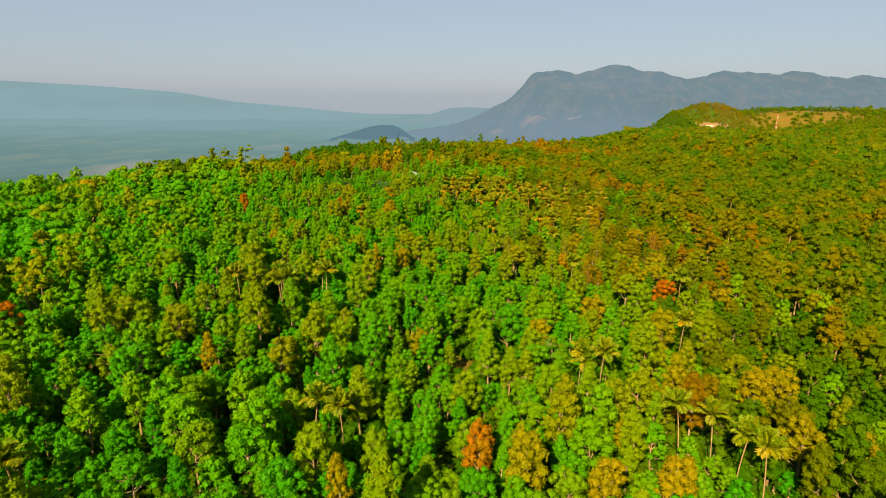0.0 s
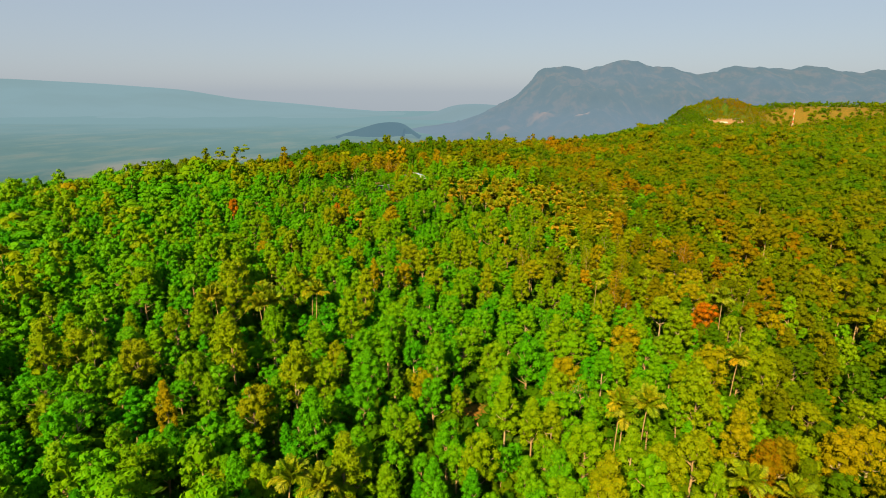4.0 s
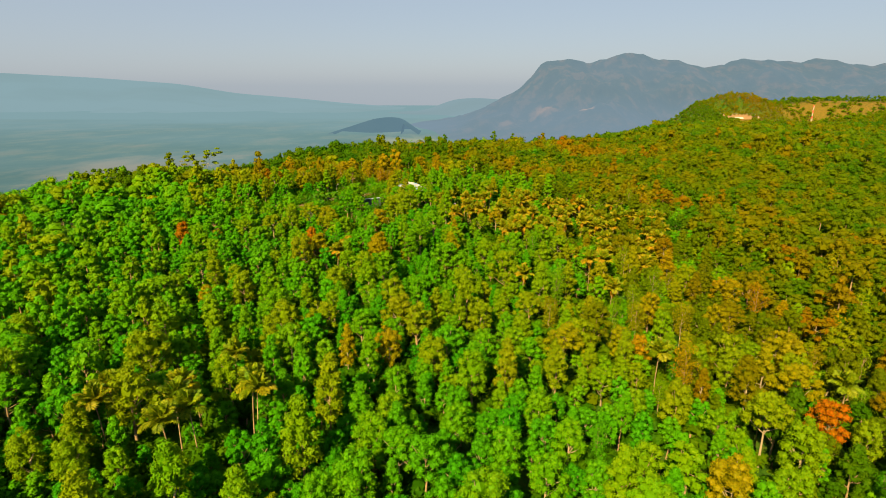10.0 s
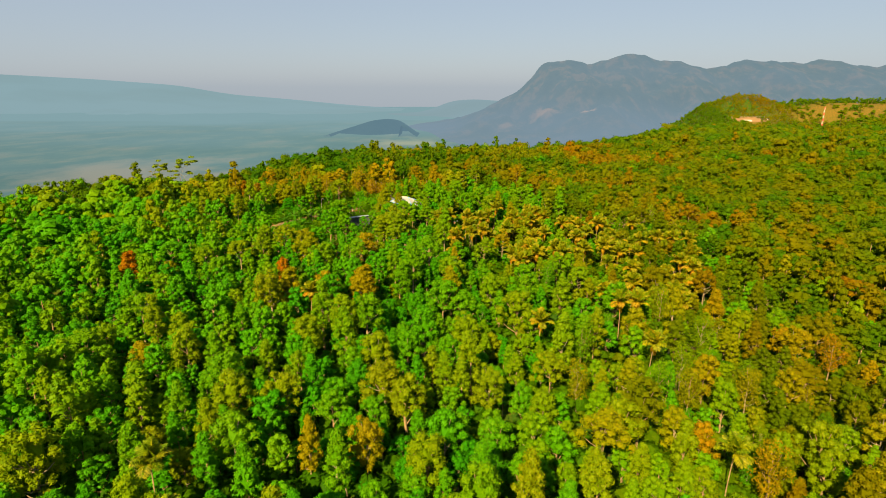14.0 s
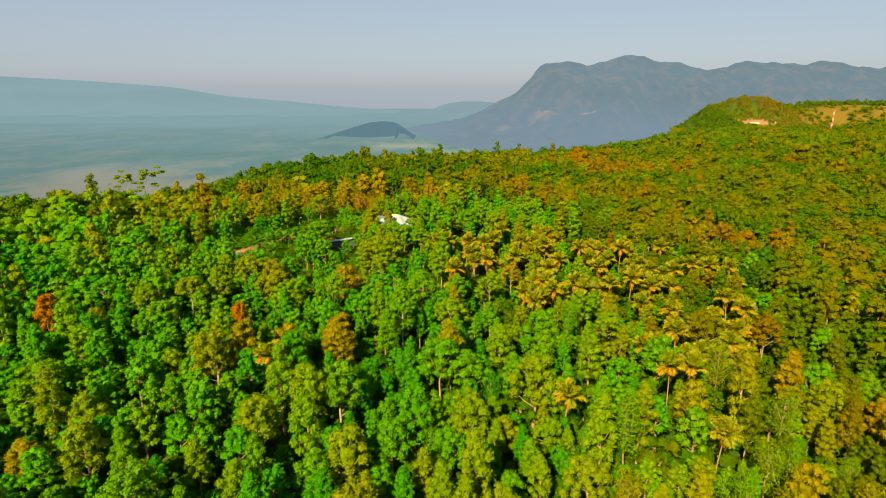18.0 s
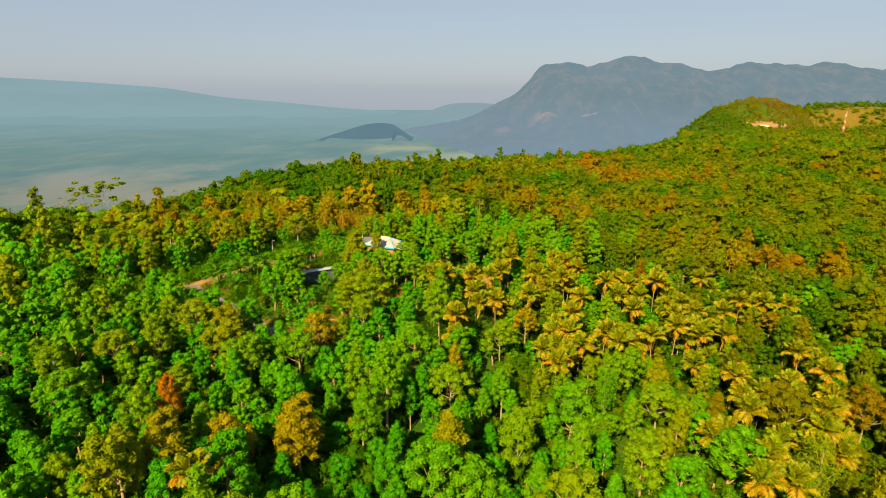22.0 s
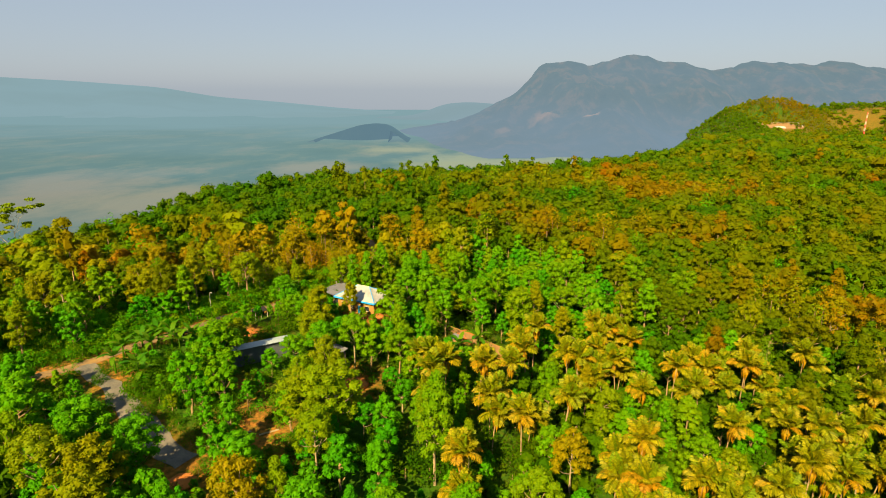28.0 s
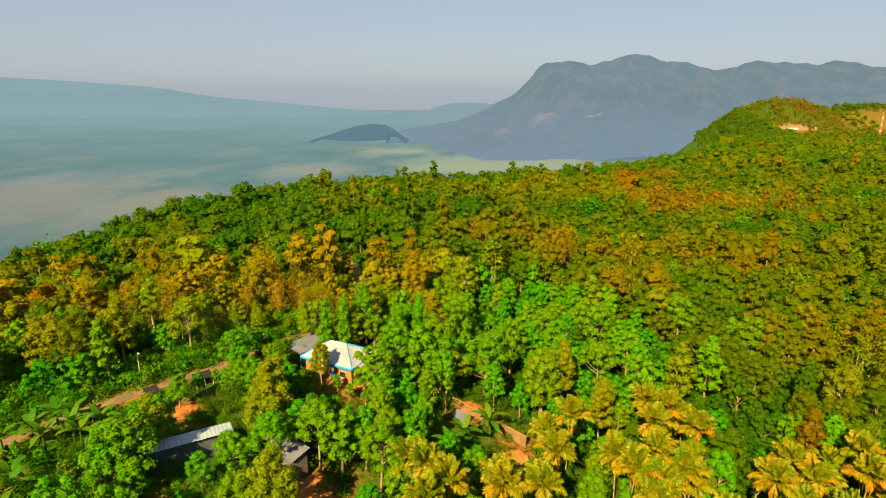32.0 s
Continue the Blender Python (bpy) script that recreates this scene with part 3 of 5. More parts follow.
SECOND_TREES = [(71, 178, 0.97, 1.0), (-116, 195, 0.3, 1.1), (-26, 198, 0.85, 0.7), (-17, 200, 0.85, 0.8), (-39, 200, 0.3, 1.2), (-103, 201, 0.45, 1.1), (78, 204, 0.72, 1.3), (29, 209, 0.5, 1.1), (78, 210, 0.68, 1.2), (-11, 214, 0.5, 1.2), (96, 214, 0.55, 1.1), (-45, 214, 0.5, 1.1), (-36, 215, 0.52, 1.0), (-16, 219, 0.55, 1.5), (5, 221, 0.5, 1.0), (128, 222, 0.58, 0.8), (52, 228, 0.75, 0.9), (-19, 232, 0.5, 1.3), (-37, 241, 0.5, 1.4), (1, 246, 0.45, 1.3), (-145, 247, 0.1, 1.3), (83, 248, 0.82, 1.0), (72, 254, 0.55, 1.1), (-38, 268, 0.75, 1.0)]
THIRD_TREES = [(-49, 268, 0.7, 1.2), (-28, 271, 0.75, 1.0), (45, 272, 0.25, 1.7), (-29, 274, 0.75, 1.4), (-54, 281, 0.97, 0.5), (-103, 283, 0.97, 0.9), (20, 284, 0.28, 1.2), (-2, 295, 0.85, 0.6), (-54, 306, 0.58, 1.4), (-33, 310, 0.75, 1.0), (-55, 313, 0.6, 1.2), (73, 378, 0.6, 1.0), (-106, 379, 0.6, 1.2), (-81, 380, 0.62, 1.5), (-83, 383, 0.68, 1.3)]
FOURTH_TREES = [(-14, 384, 0.25, 1.1), (20, 389, 0.3, 1.1), (-12, 392, 0.2, 1.0), (105, 393, 0.7, 1.2), (66, 399, 0.4, 1.2), (31, 400, 0.35, 1.3), (-72, 402, 0.5, 1.2), (-89, 405, 0.78, 1.1), (53, 408, 0.35, 1.2), (88, 413, 0.72, 1.3), (-52, 415, 0.78, 1.3)]
PALM_GROVE = [(-4, 342), (4, 332), (9, 326), (15, 356), (18, 334), (30, 362), (27, 321), (42, 347), (26, 306), (34, 315), (44, 311), (58, 350), (52, 318), (60, 322), (76, 359), (81, 345), (17, 303), (-2, 314), (56, 297), (46, 276), (53, 284), (67, 296), (93, 342), (77, 300), (64, 280), (69, 284), (79, 311), (36, 310), (87, 343), (70, 333), (61, 339), (7, 342), (31, 348), (45, 329), (-6, 336), (26, 314), (62, 330), (58, 319), (-8, 346), (3, 342), (34, 367), (29, 353), (23, 348), (49, 350), (61, 354)]
TALL_PALMS = [(42.5, 259), (47.5, 258.5), (20, 252.5), (45, 241)]
LONE_PALMS = [(-25, 95), (-20, 98), (52, 99), (56, 87), (31, 120), (-67, 76), (-145, 198), (46, 100), (53, 91), (31, 123), (36, 123), (63, 144), (-48, 168), (-39, 174), (-50, 163), (-52, 170), (-41, 177), (-66, 170), (-53, 177), (-49, 191), (45, 200), (-68, 177), (79, 186), (-40, 257)]


DRY_BELTS = [(-90, 420, 45, 22, 0.8), (-40, 430, 25, 14, 0.8), (60, 470, 30, 10, 0.8), (45, 440, 22, 9, 0.75), (120, 560, 40, 18, 0.8), (110, 400, 30, 20, 0.6), (80, 230, 40, 30, 0.5), (30, 560, 60, 20, 0.45)]


def hue_at(x, y, rng, size=0.92, far=False):
    """Tint of a plant: low growth green, tall crowns olive to yellow, partly shaded and sunlit hues put into the tint.
    """
    t = (0.28 if y < 280 else 0.30) + (0.3 if far else 0.2) * noise.noise((x * 0.022, y * 0.022, 3.1)) + (0.22 * noise.noise((x * 0.06, y * 0.06, 8.2)) if far else 0) + (0.05 if far else 0.08) * (1 if rng.random() < 0.5 else -1) + 0.55 * (min(size, 1.3) - 0.95) + rng.normal() * (0.07 if y < 430 and abs(x) < 110 else 0.05) + 0.0014 * np.clip(x, -40, 110) * (1 if y < 340 else 0.3) - (0.03 if y > 430 else 0) + (0.05 * float(np.clip((x - 60) / 60, 0, 1)) if y > 320 else 0)
    for cx, cy, sx, sy, w in DRY_BELTS:
        t += w * 0.55 * math.exp(-((x - cx) ** 2 / (2 * sx * sx) + (y - cy) ** 2 / (2 * sy * sy)))
    if rng.random() < 0.02:
        t += 0.35
    return float(np.clip(t, 0.03, 0.82))


def kind_at(x, y, rng):
    d = sum(w * math.exp(-((x - cx) ** 2 / (2 * sx * sx) + (y - cy) ** 2 / (2 * sy * sy))) for cx, cy, sx, sy, w in DRY_BELTS)
    if float(outside(np.array([x]), np.array([y]))[0]) > -40 and rng.random() < 0.9:
        return "mound" if rng.random() < 0.6 else "round"
    if rng.random() < 0.75 * d:
        return "dry"
    flat = 0.24 + 0.12 * float(np.clip((x - 40) / 60, 0, 1)) * (1 if y < 460 else 0.6)
    return rng.choice(["round", "tall", "layer"], p=[(0.60 if y < 290 else 0.62) * (1 - flat), (0.40 if y < 290 else 0.38) * (1 - flat), flat])


rng = np.random.default_rng(5)
CELL = 5.0
taken = {}


def claim(x, y):
    taken.setdefault((int(x // CELL), int(y // CELL)), []).append((x, y))


def crowded(x, y, gap):
    i, j = int(x // CELL), int(y // CELL)
    for a in (-1, 0, 1):
        for b in (-1, 0, 1):
            for px, py in taken.get((i + a, j + b), ()):
                if (px - x) ** 2 + (py - y) ** 2 < gap * gap:
                    return True
    return False


for x, y, tint, size in FIRST_TREES + SECOND_TREES + THIRD_TREES + FOURTH_TREES:
    claim(x, y)
    plant_tree("round" if size > 0.75 or tint > 0.9 else "tall", x, y, 0.94 if tint > 0.9 else min(tint, 0.74), 1.08 * size ** 0.6, int(rng.integers(5)), rng.uniform(0, 6.28), (1.16 - 0.24 * math.exp(-((x + 45) ** 2 / 1500 + (y - 368) ** 2 / 900))) / (1.08 * size ** 0.6))
for x, y in PALM_GROVE + LONE_PALMS + TALL_PALMS:
    claim(x, y)

BUILDINGS = [(-24, 381, 9), (-33, 386, 6), (-43, 356, 6), (-38, 359, 5)]


# lines on open ground that lie free to the south: road, drive, yards, roofs
OPEN_LINES = [ROAD[3:10], DRIVE, [(-48, 351), (-37, 357)], [(-33, 381), (-22, 376)], [(-50, 367), (-43, 370)], [(-56, 334), (-50, 331)], [(-39, 335), (-36, 331)], [(-24, 348), (-20, 348)], [(-1, 371), (10, 363)]]


def headroom(x, y):
    """How tall a tree may grow on the slope below the open ground, by its distance south-east of it."""
    limit = np.full(np.shape(x), 99.0)
    inside = (np.abs(x + 42) < 66) & (np.abs(y - 352) < 66)
    if np.ndim(x) and not inside.all():
        if inside.any():
            limit[inside] = headroom(x[inside], y[inside])
        return limit
    ux = np.where(x < -30, -0.52, np.where(x < -12, -0.26, 0.02))
    uy = np.sqrt(1 - ux * ux)
    for s in np.arange(0, 28, 1.5):
        for line in OPEN_LINES:
            d = from_line(x + ux * s, y + uy * s, line)
            limit = np.where(d < 3.4, np.minimum(limit, 0.6 + 0.5 * s), limit)
    return limit


def palms_by(x, y):
    """1 where palms stand close around."""
    near = np.zeros(np.shape(x))
    for px, py in PALM_GROVE:
        near = np.maximum(near, ((x - px) ** 2 + (y + 3 - py) ** 2 < 64).astype(float))
    for px, py in LONE_PALMS + TALL_PALMS:
        near = np.maximum(near, ((x - px) ** 2 + (y + 3 - py) ** 2 < 30).astype(float))
    return near


crowd = {k: [] for k in GRADES}
count, beside = {}, []
cand = np.concatenate([rng.uniform((-140, 20), (160, 460), (16000, 2)), rng.uniform((-330, 60), (420, 740), (48000, 2)), rng.uniform((100, 600), (760, 1330), (26000, 2)), rng.uniform((740, 1080), (1080, 1330), (3000, 2))])
out_by, road_by, drive_by, z_at = outside(cand[:, 0], cand[:, 1]), from_line(cand[:, 0], cand[:, 1], ROAD), from_line(cand[:, 0], cand[:, 1], DRIVE), land(cand[:, 0], cand[:, 1])
for (x, y), ob, rd, dv, z, room, among in zip(cand, out_by, road_by, drive_by, z_at, headroom(cand[:, 0], cand[:, 1]), palms_by(cand[:, 0], cand[:, 1])):
    if ob > (45 if y < 700 else 60) or abs(x + 2) > 60 + 0.84 * y or (y > 760 and x < 150):
        continue
    if rd < 4.2 or dv < 3.0 or any((x - cx) ** 2 + (y - cy) ** 2 < (r * (0.72 if cy < 1000 else 0.95 if rng.random() < 0.86 else 0.1)) ** 2 for cx, cy, r in YARDS) or any((x - cx) ** 2 + (y - cy) ** 2 < (r + 0.6) ** 2 for cx, cy, r in BUILDINGS):
        continue
    near = math.hypot(x + 2, max(0, y - 278) if y > 278 else max(0, 20 - y))
    if 340 < y < 430 and -115 < x < 30:
        near -= 42   # the clearing and the stand behind its road
    elif 340 < y < 425 and 30 <= x < 115:
        near -= 30
    gap = 5.2 if near < 110 else 5.2 if near < 420 else 6.3
    over = rng.random() < 0.43   # overstorey of olive crowns above a green understorey
    if crowded(x, y, gap * (rng.uniform(0.9, 1.2) if over else rng.uniform(0.62, 0.84))):
        continue
    claim(x, y)
    kind = str(kind_at(x, y, rng))
    if not over and kind == "layer":
        kind = "round"
    size = float(np.clip(rng.normal(1.06, 0.12), 0.8, 1.35) if over else np.clip(rng.normal(0.72, 0.12), 0.45, 0.95)) if near < 200 else float(np.clip(rng.normal(0.95, 0.1), 0.7, 1.2))
    size *= (0.93 if ob > -15 else 1.0) * (1.0 if near < 110 else 1.12 if near < 260 else 1.32) * (1.12 if kind == "tall" else 1.0)
    tint = hue_at(x, y, rng, size if near < 110 else size / (1.12 if near < 260 else 1.32), near > 150)
    turn, v = rng.uniform(0, 6.28), int(rng.integers(5))
    if near > 130 and kind != "dry" and rng.random() < 0.25 + 0.5 * float(np.clip((near - 130) / 120, 0, 1)) * (1 if x > 40 else 0.5):
        kind = "mound"
    if y > 900:
        size *= 0.75
        z -= 4.0 * size
        golden = math.exp(-((x - 550) ** 2 / 4200 + (y - 1200) ** 2 / 5000))
        kind, tint = str(rng.choice(["round", "round", "dry"] if golden > 0.3 else ["mound", "round", "mound"])), float(np.clip(rng.normal(0.46 + 0.34 * golden, 0.09), 0.2, 0.8))
        if x < 478 or (y > 1238 and x > 600):
            kind, tint, size = "round", 0.34, size * (1.25 if rng.random() < 0.3 else 1.0)   # dark trees on the hill's edge
    if -70 < x < -52 and 337 < y < 363:
        room = min(room, 4.5)   # banana garden
    if room < 40:
        if room < 2.6:
            continue
        size = min(size, room / 12.5)
    size *= 1.0 - 0.24 * (among > 0)
    if any(abs(x - cx) < 6 and -15 < y - cy < 0 for cx, cy in ((-16, 144), (3, 138))):
        size *= 0.5   # low growth below the two clearings
    # Right slope, left crest and far hill are dimmed by leaf colour here.
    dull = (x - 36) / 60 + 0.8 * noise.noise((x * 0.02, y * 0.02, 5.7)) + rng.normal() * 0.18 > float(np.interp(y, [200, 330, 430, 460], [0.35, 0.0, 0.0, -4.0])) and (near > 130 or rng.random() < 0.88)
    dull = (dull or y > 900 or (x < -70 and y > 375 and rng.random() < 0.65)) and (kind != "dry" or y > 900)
    if near < 95 and y < 440:
        beside.append((near, kind, x, y, z, tint, size, v, turn, rng.uniform(0.96, 1.18) if over else rng.uniform(0.9, 1.15), dull))
    else:
        grade = "close" if near < 105 else "middle" if near < 200 else "far" if near < 420 else "distant"
        crowd[grade].append((kind, v, x, y, z, tint, size, turn, dull))
for near, kind, x, y, z, tint, size, v, turn, tall, dull in sorted(beside):   # the nearest stand as things of their own
    called = name_of(kind, tint)
    count[called] = count.get(called, 0) + 1
    if count[called] <= 270:
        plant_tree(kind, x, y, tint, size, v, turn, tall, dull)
    else:
        crowd["close"].append((kind, v, x, y, z, tint, size, turn, dull))
around = rng.uniform((-460, -160), (520, 520), (20000, 2))   # the wood goes on behind and beside
for (x, y), ob in zip(around, outside(around[:, 0], around[:, 1])):
    if ob < 20 and (y < 24 or abs(x + 2) > 58 + 0.84 * y) and not crowded(x, y, 6.5):
        claim(x, y)
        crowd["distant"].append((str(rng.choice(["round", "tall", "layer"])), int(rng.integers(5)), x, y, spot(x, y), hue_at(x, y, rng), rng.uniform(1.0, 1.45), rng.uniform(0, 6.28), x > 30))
for x, y in rng.uniform((-160, 40), (170, 470), (8600, 2)):
    if from_line(np.array(x), np.array(y), ROAD) < 3.0 or any((x - cx) ** 2 + (y - cy) ** 2 < (r * 0.6) ** 2 for cx, cy, r in YARDS[:12] + BUILDINGS) or abs(x) > 70 + 0.3 * y:
        continue
    low = -104 < x < 22 and 300 < y < 385 and float(headroom(np.array([x]), np.array([y]))[0]) < 6
    # Bushes take the darker leaves: shade in the gaps put into their colour.
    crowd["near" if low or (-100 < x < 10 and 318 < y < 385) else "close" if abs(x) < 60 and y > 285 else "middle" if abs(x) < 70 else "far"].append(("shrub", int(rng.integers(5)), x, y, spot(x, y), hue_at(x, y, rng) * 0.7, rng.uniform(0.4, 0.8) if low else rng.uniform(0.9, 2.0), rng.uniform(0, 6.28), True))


for x, y in rng.uniform((-92, 318), (-24, 376), (420, 2)):
    if from_line(np.array(x), np.array(y), ROAD) > 3.2 and from_line(np.array(x), np.array(y), DRIVE) > 2.2 and all((x - cx) ** 2 + (y - cy) ** 2 > (r * 0.55) ** 2 for cx, cy, r in YARDS[:12] + BUILDINGS):
        crowd["near"].append(("shrub", int(rng.integers(5)), x, y, spot(x, y), rng.uniform(0.05, 0.45), rng.uniform(0.4, 1.0), rng.uniform(0, 6.28), rng.random() < 0.5))


for k in range(420):   # undergrowth behind the road
    x, y = rng.uniform(-112, -34), rng.uniform(3.5, 15)
    y += float(np.interp(x, [p[0] for p in ROAD[2:10]], [p[1] for p in ROAD[2:10]]))
    if from_line(np.array(x), np.array(y), ROAD) > 3.3:
        crowd["near"].append(("shrub", int(rng.integers(5)), x, y, spot(x, y), rng.uniform(0.05, 0.4), rng.uniform(0.8, 1.8), rng.uniform(0, 6.28), rng.random() < 0.3))


def wood_of(name, trees, grade, label):
    """Trees past counting, one object."""
    vs, qs, mi, ti, n = [], [], [], [], 0
    for kind, v, x, y, z, tint, size, turn, dull in trees:
        c, s = math.cos(turn) * size, math.sin(turn) * size
        rot = np.array(((c, s, 0), (-s, c, 0), (0, 0, size * (1.0 + 0.15 * math.sin(turn * 5)))))
        for k, (pv, pq) in enumerate(models[kind, v, grade]):
            vs.append(pv @ rot + np.array((x, y, z)))
            qs.append(pq + n)
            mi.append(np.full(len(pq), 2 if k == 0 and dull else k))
            ti.append(np.full(len(pv), tint))
            n += len(pv)
    if vs:
        me = mesh_from(name, np.concatenate(vs), np.concatenate(qs), [LEAF, BARK, DIM_LEAF], np.concatenate(mi), np.concatenate(ti))
        tagged(new(name, me), label, "forest", kind="stuff")


wood_of("undergrowth", crowd["near"], "near", "low green bushes along the road, the drive and the yards")
wood_of("forest_near", crowd["close"], "close", "dense mixed green and yellow tropical forest beside the flight")
wood_of("forest_middle", crowd["middle"], "middle", "dense mixed tropical forest and undergrowth on the hill")
wood_of("forest_far", crowd["far"], "far", "dense olive and green forest further over the hill")
wood_of("forest_distant", crowd["distant"], "distant", "hazy forest on the far hill")

# ---- small-part helpers ----


def part(name, bm, material, parent, label=""):
    me = bpy.data.meshes.new(name)
    bm.to_mesh(me)
    bm.free()
    me.materials.append(material)
    ob = new(name, me)
    ob.parent = parent
    if label:
        tagged(ob, label)
    return ob


def hull(corners, thick):
    """A slab under the four corners given, so thick."""
    bm = bmesh.new()
    top = [bm.verts.new(c) for c in corners]
    low = [bm.verts.new((c[0], c[1], c[2] - thick)) for c in corners]
    n = len(top)
    bm.faces.new(top)
    bm.faces.new(low[::-1])
    for k in range(n):
        bm.faces.new((low[k], low[(k + 1) % n], top[(k + 1) % n], top[k]))
    bmesh.ops.recalc_face_normals(bm, faces=bm.faces)
    return bm


def box(x0, y0, z0, x1, y1, z1, bevel=0.0):
    bm = hull([(x0, y0, z1), (x1, y0, z1), (x1, y1, z1), (x0, y1, z1)], z1 - z0)
    if bevel:
        bmesh.ops.bevel(bm, geom=bm.edges[:], offset=bevel, segments=1, affect="EDGES")
    return bm


def pipe(path, radius, sides=8, end=None):
    bm = bmesh.new()
    radii = [radius + ((end if end is not None else radius) - radius) * k / (len(path) - 1) for k in range(len(path))]
    v, q = tube(path, radii, sides)
    vs = [bm.verts.new(p) for p in v]
    for f in q:
        bm.faces.new([vs[i] for i in f])
    bm.faces.new(vs[:sides][::-1])
    bm.faces.new(vs[-sides:])
    return bm


def thing_at(name, x, y, z, turn, label, category, group=""):
    ob = new(name)
    ob.empty_display_size = 0.5
    ob.matrix_world = pose(x, y, z, 0, 0, turn)
    return tagged(ob, label, category, group)


WHITE_ROOF = plain_material("white_roof_sheet", (0.20, 0.22, 0.23), (0.33, 0.35, 0.36), 0.5, 0.5, 0, 0.1)
GREY_ROOF = plain_material("grey_roof_sheet", (0.09, 0.10, 0.13), (0.16, 0.17, 0.21), 0.5, 0.5, 0, 0.1)
BLUE_ROOF = plain_material("pale_blue_roof_sheet", (0.20, 0.27, 0.33), (0.32, 0.39, 0.45), 0.5, 0.5, 0, 0.1)
BLUE = plain_material("blue_paint", (0.01, 0.22, 0.62), (0.02, 0.32, 0.80), 0.8, 0.5)
OCHRE_WALL = plain_material("ochre_plaster", (0.20, 0.11, 0.022), (0.30, 0.17, 0.035), 0.7, 0.9)
DARK_WALL = plain_material("dark_timber_wall", (0.03, 0.045, 0.06), (0.07, 0.09, 0.11), 0.8, 0.8)
GLASS_DARK = plain_material("dark_window", (0.01, 0.015, 0.02), (0.03, 0.04, 0.05), 1.0, 0.15)
CONCRETE = plain_material("concrete", (0.055, 0.06, 0.06), (0.15, 0.14, 0.115), 0.35, 0.9)
ASPHALT = plain_material("asphalt", (0.07, 0.058, 0.042), (0.25, 0.155, 0.045), 0.3, 0.9, 0, 0.3)
METAL = plain_material("galvanised_metal", (0.5, 0.5, 0.5), (0.7, 0.7, 0.7), 2.0, 0.5, 0.6)
RED_PAINT = plain_material("red_paint", (0.45, 0.06, 0.04), (0.6, 0.10, 0.06), 1.0, 0.6)
WHITE_PAINT = plain_material("white_paint", (0.32, 0.31, 0.27), (0.46, 0.44, 0.38), 1.0, 0.6)
BRICK_WALL = plain_material("brown_rendered_wall", (0.13, 0.08, 0.03), (0.25, 0.15, 0.06), 0.8, 0.9)
SOIL = plain_material("red_soil", (0.24, 0.075, 0.012), (0.42, 0.15, 0.022), 0.8, 0.95, 0, 0.8)
BLACK = plain_material("black_sheeting", (0.003, 0.003, 0.004), (0.010, 0.010, 0.012), 1.0, 0.95)

# ---- road and drive ----


def resample(line, step):
    pts = [Vector((*p, 0)) for p in line]
    out = []
    for k in range(len(pts) - 1):
        p0, p1, p2, p3 = pts[max(k - 1, 0)], pts[k], pts[k + 1], pts[min(k + 2, len(pts) - 1)]
        n = max(1, int((p2 - p1).length / step))
        for i in range(n):
            t = i / n
            out.append(0.5 * (2 * p1 + (p2 - p0) * t + (2 * p0 - 5 * p1 + 4 * p2 - p3) * t * t + (3 * p1 - p0 - 3 * p2 + p3) * t ** 3))
    return out + [pts[-1]]


def ribbon(name, line, width, material, label, lift, ragged=0.0):
    pts = resample(line, 1.5)
    rows = []
    for k, p in enumerate(pts):
        d = (pts[min(k + 1, len(pts) - 1)] - pts[max(k - 1, 0)]).normalized()
        s = Vector((-d.y, d.x, 0))
        row = []
        for off, dz in ((-0.5, -0.3), (-0.5, lift), (-0.25, lift + 0.03), (0, lift + 0.05), (0.25, lift + 0.03), (0.5, lift), (0.5, -0.3)):
            q = p + s * width * off * (1 + ragged * noise.noise((p.x * 0.25, p.y * 0.25, off * 7)))
            row.append((q.x, q.y, spot(q.x, q.y) + dz))
        rows.append(row)
    v = np.array(rows)
    n, m = v.shape[:2]
    i = np.arange(n * m).reshape(n, m)
    quads = np.stack([i[:-1, :-1], i[:-1, 1:], i[1:, 1:], i[1:, :-1]], -1).reshape(-1, 4)
    return tagged(new(name, mesh_from(name, v.reshape(-1, 3), quads, [material], smooth=False)), label, name, kind="structure")


ribbon("road", ROAD, 2.9, ASPHALT, "narrow grey asphalt road through the trees", 0.10, 0.3)
ribbon("driveway", DRIVE, 3.8, CONCRETE, "pale worn concrete drive below the road", 0.10, 0.8)

# ---- houses ----


def corrugated(parent, name, a, b, c, d, material, label="", waves=26, thick=0.06):
    """A ribbed sheet over the corners a b (eave) and c d (ridge), a above d, b above c."""
    a, b, c, d = (np.array(p, float) for p in (a, b, c, d))
    n = np.cross(b - a, d - a)
    n /= np.linalg.norm(n)
    cols = []
    for k in range(waves + 1):
        f = k / waves
        h = n * (0.045 if k % 2 else 0.0)
        cols.append((a + (b - a) * f + h, d + (c - d) * f + h))
    v = np.array([p for q in cols for p in q] + [p - n * thick for q in cols for p in q])
    m = 2 * (waves + 1)
    quads = []
    for k in range(waves):
        i = 2 * k
        quads += [(i, i + 2, i + 3, i + 1), (m + i + 1, m + i + 3, m + i + 2, m + i)]
        quads += [(m + i, m + i + 2, i + 2, i), (i + 1, i + 3, m + i + 3, m + i + 1)]
    quads += [(0, 1, m + 1, m), (m - 1, m - 2, 2 * m - 2, 2 * m - 1)]
    ob = new(name, mesh_from(name, v, quads, [material]))
    ob.parent = parent
    return tagged(ob, label) if label else ob


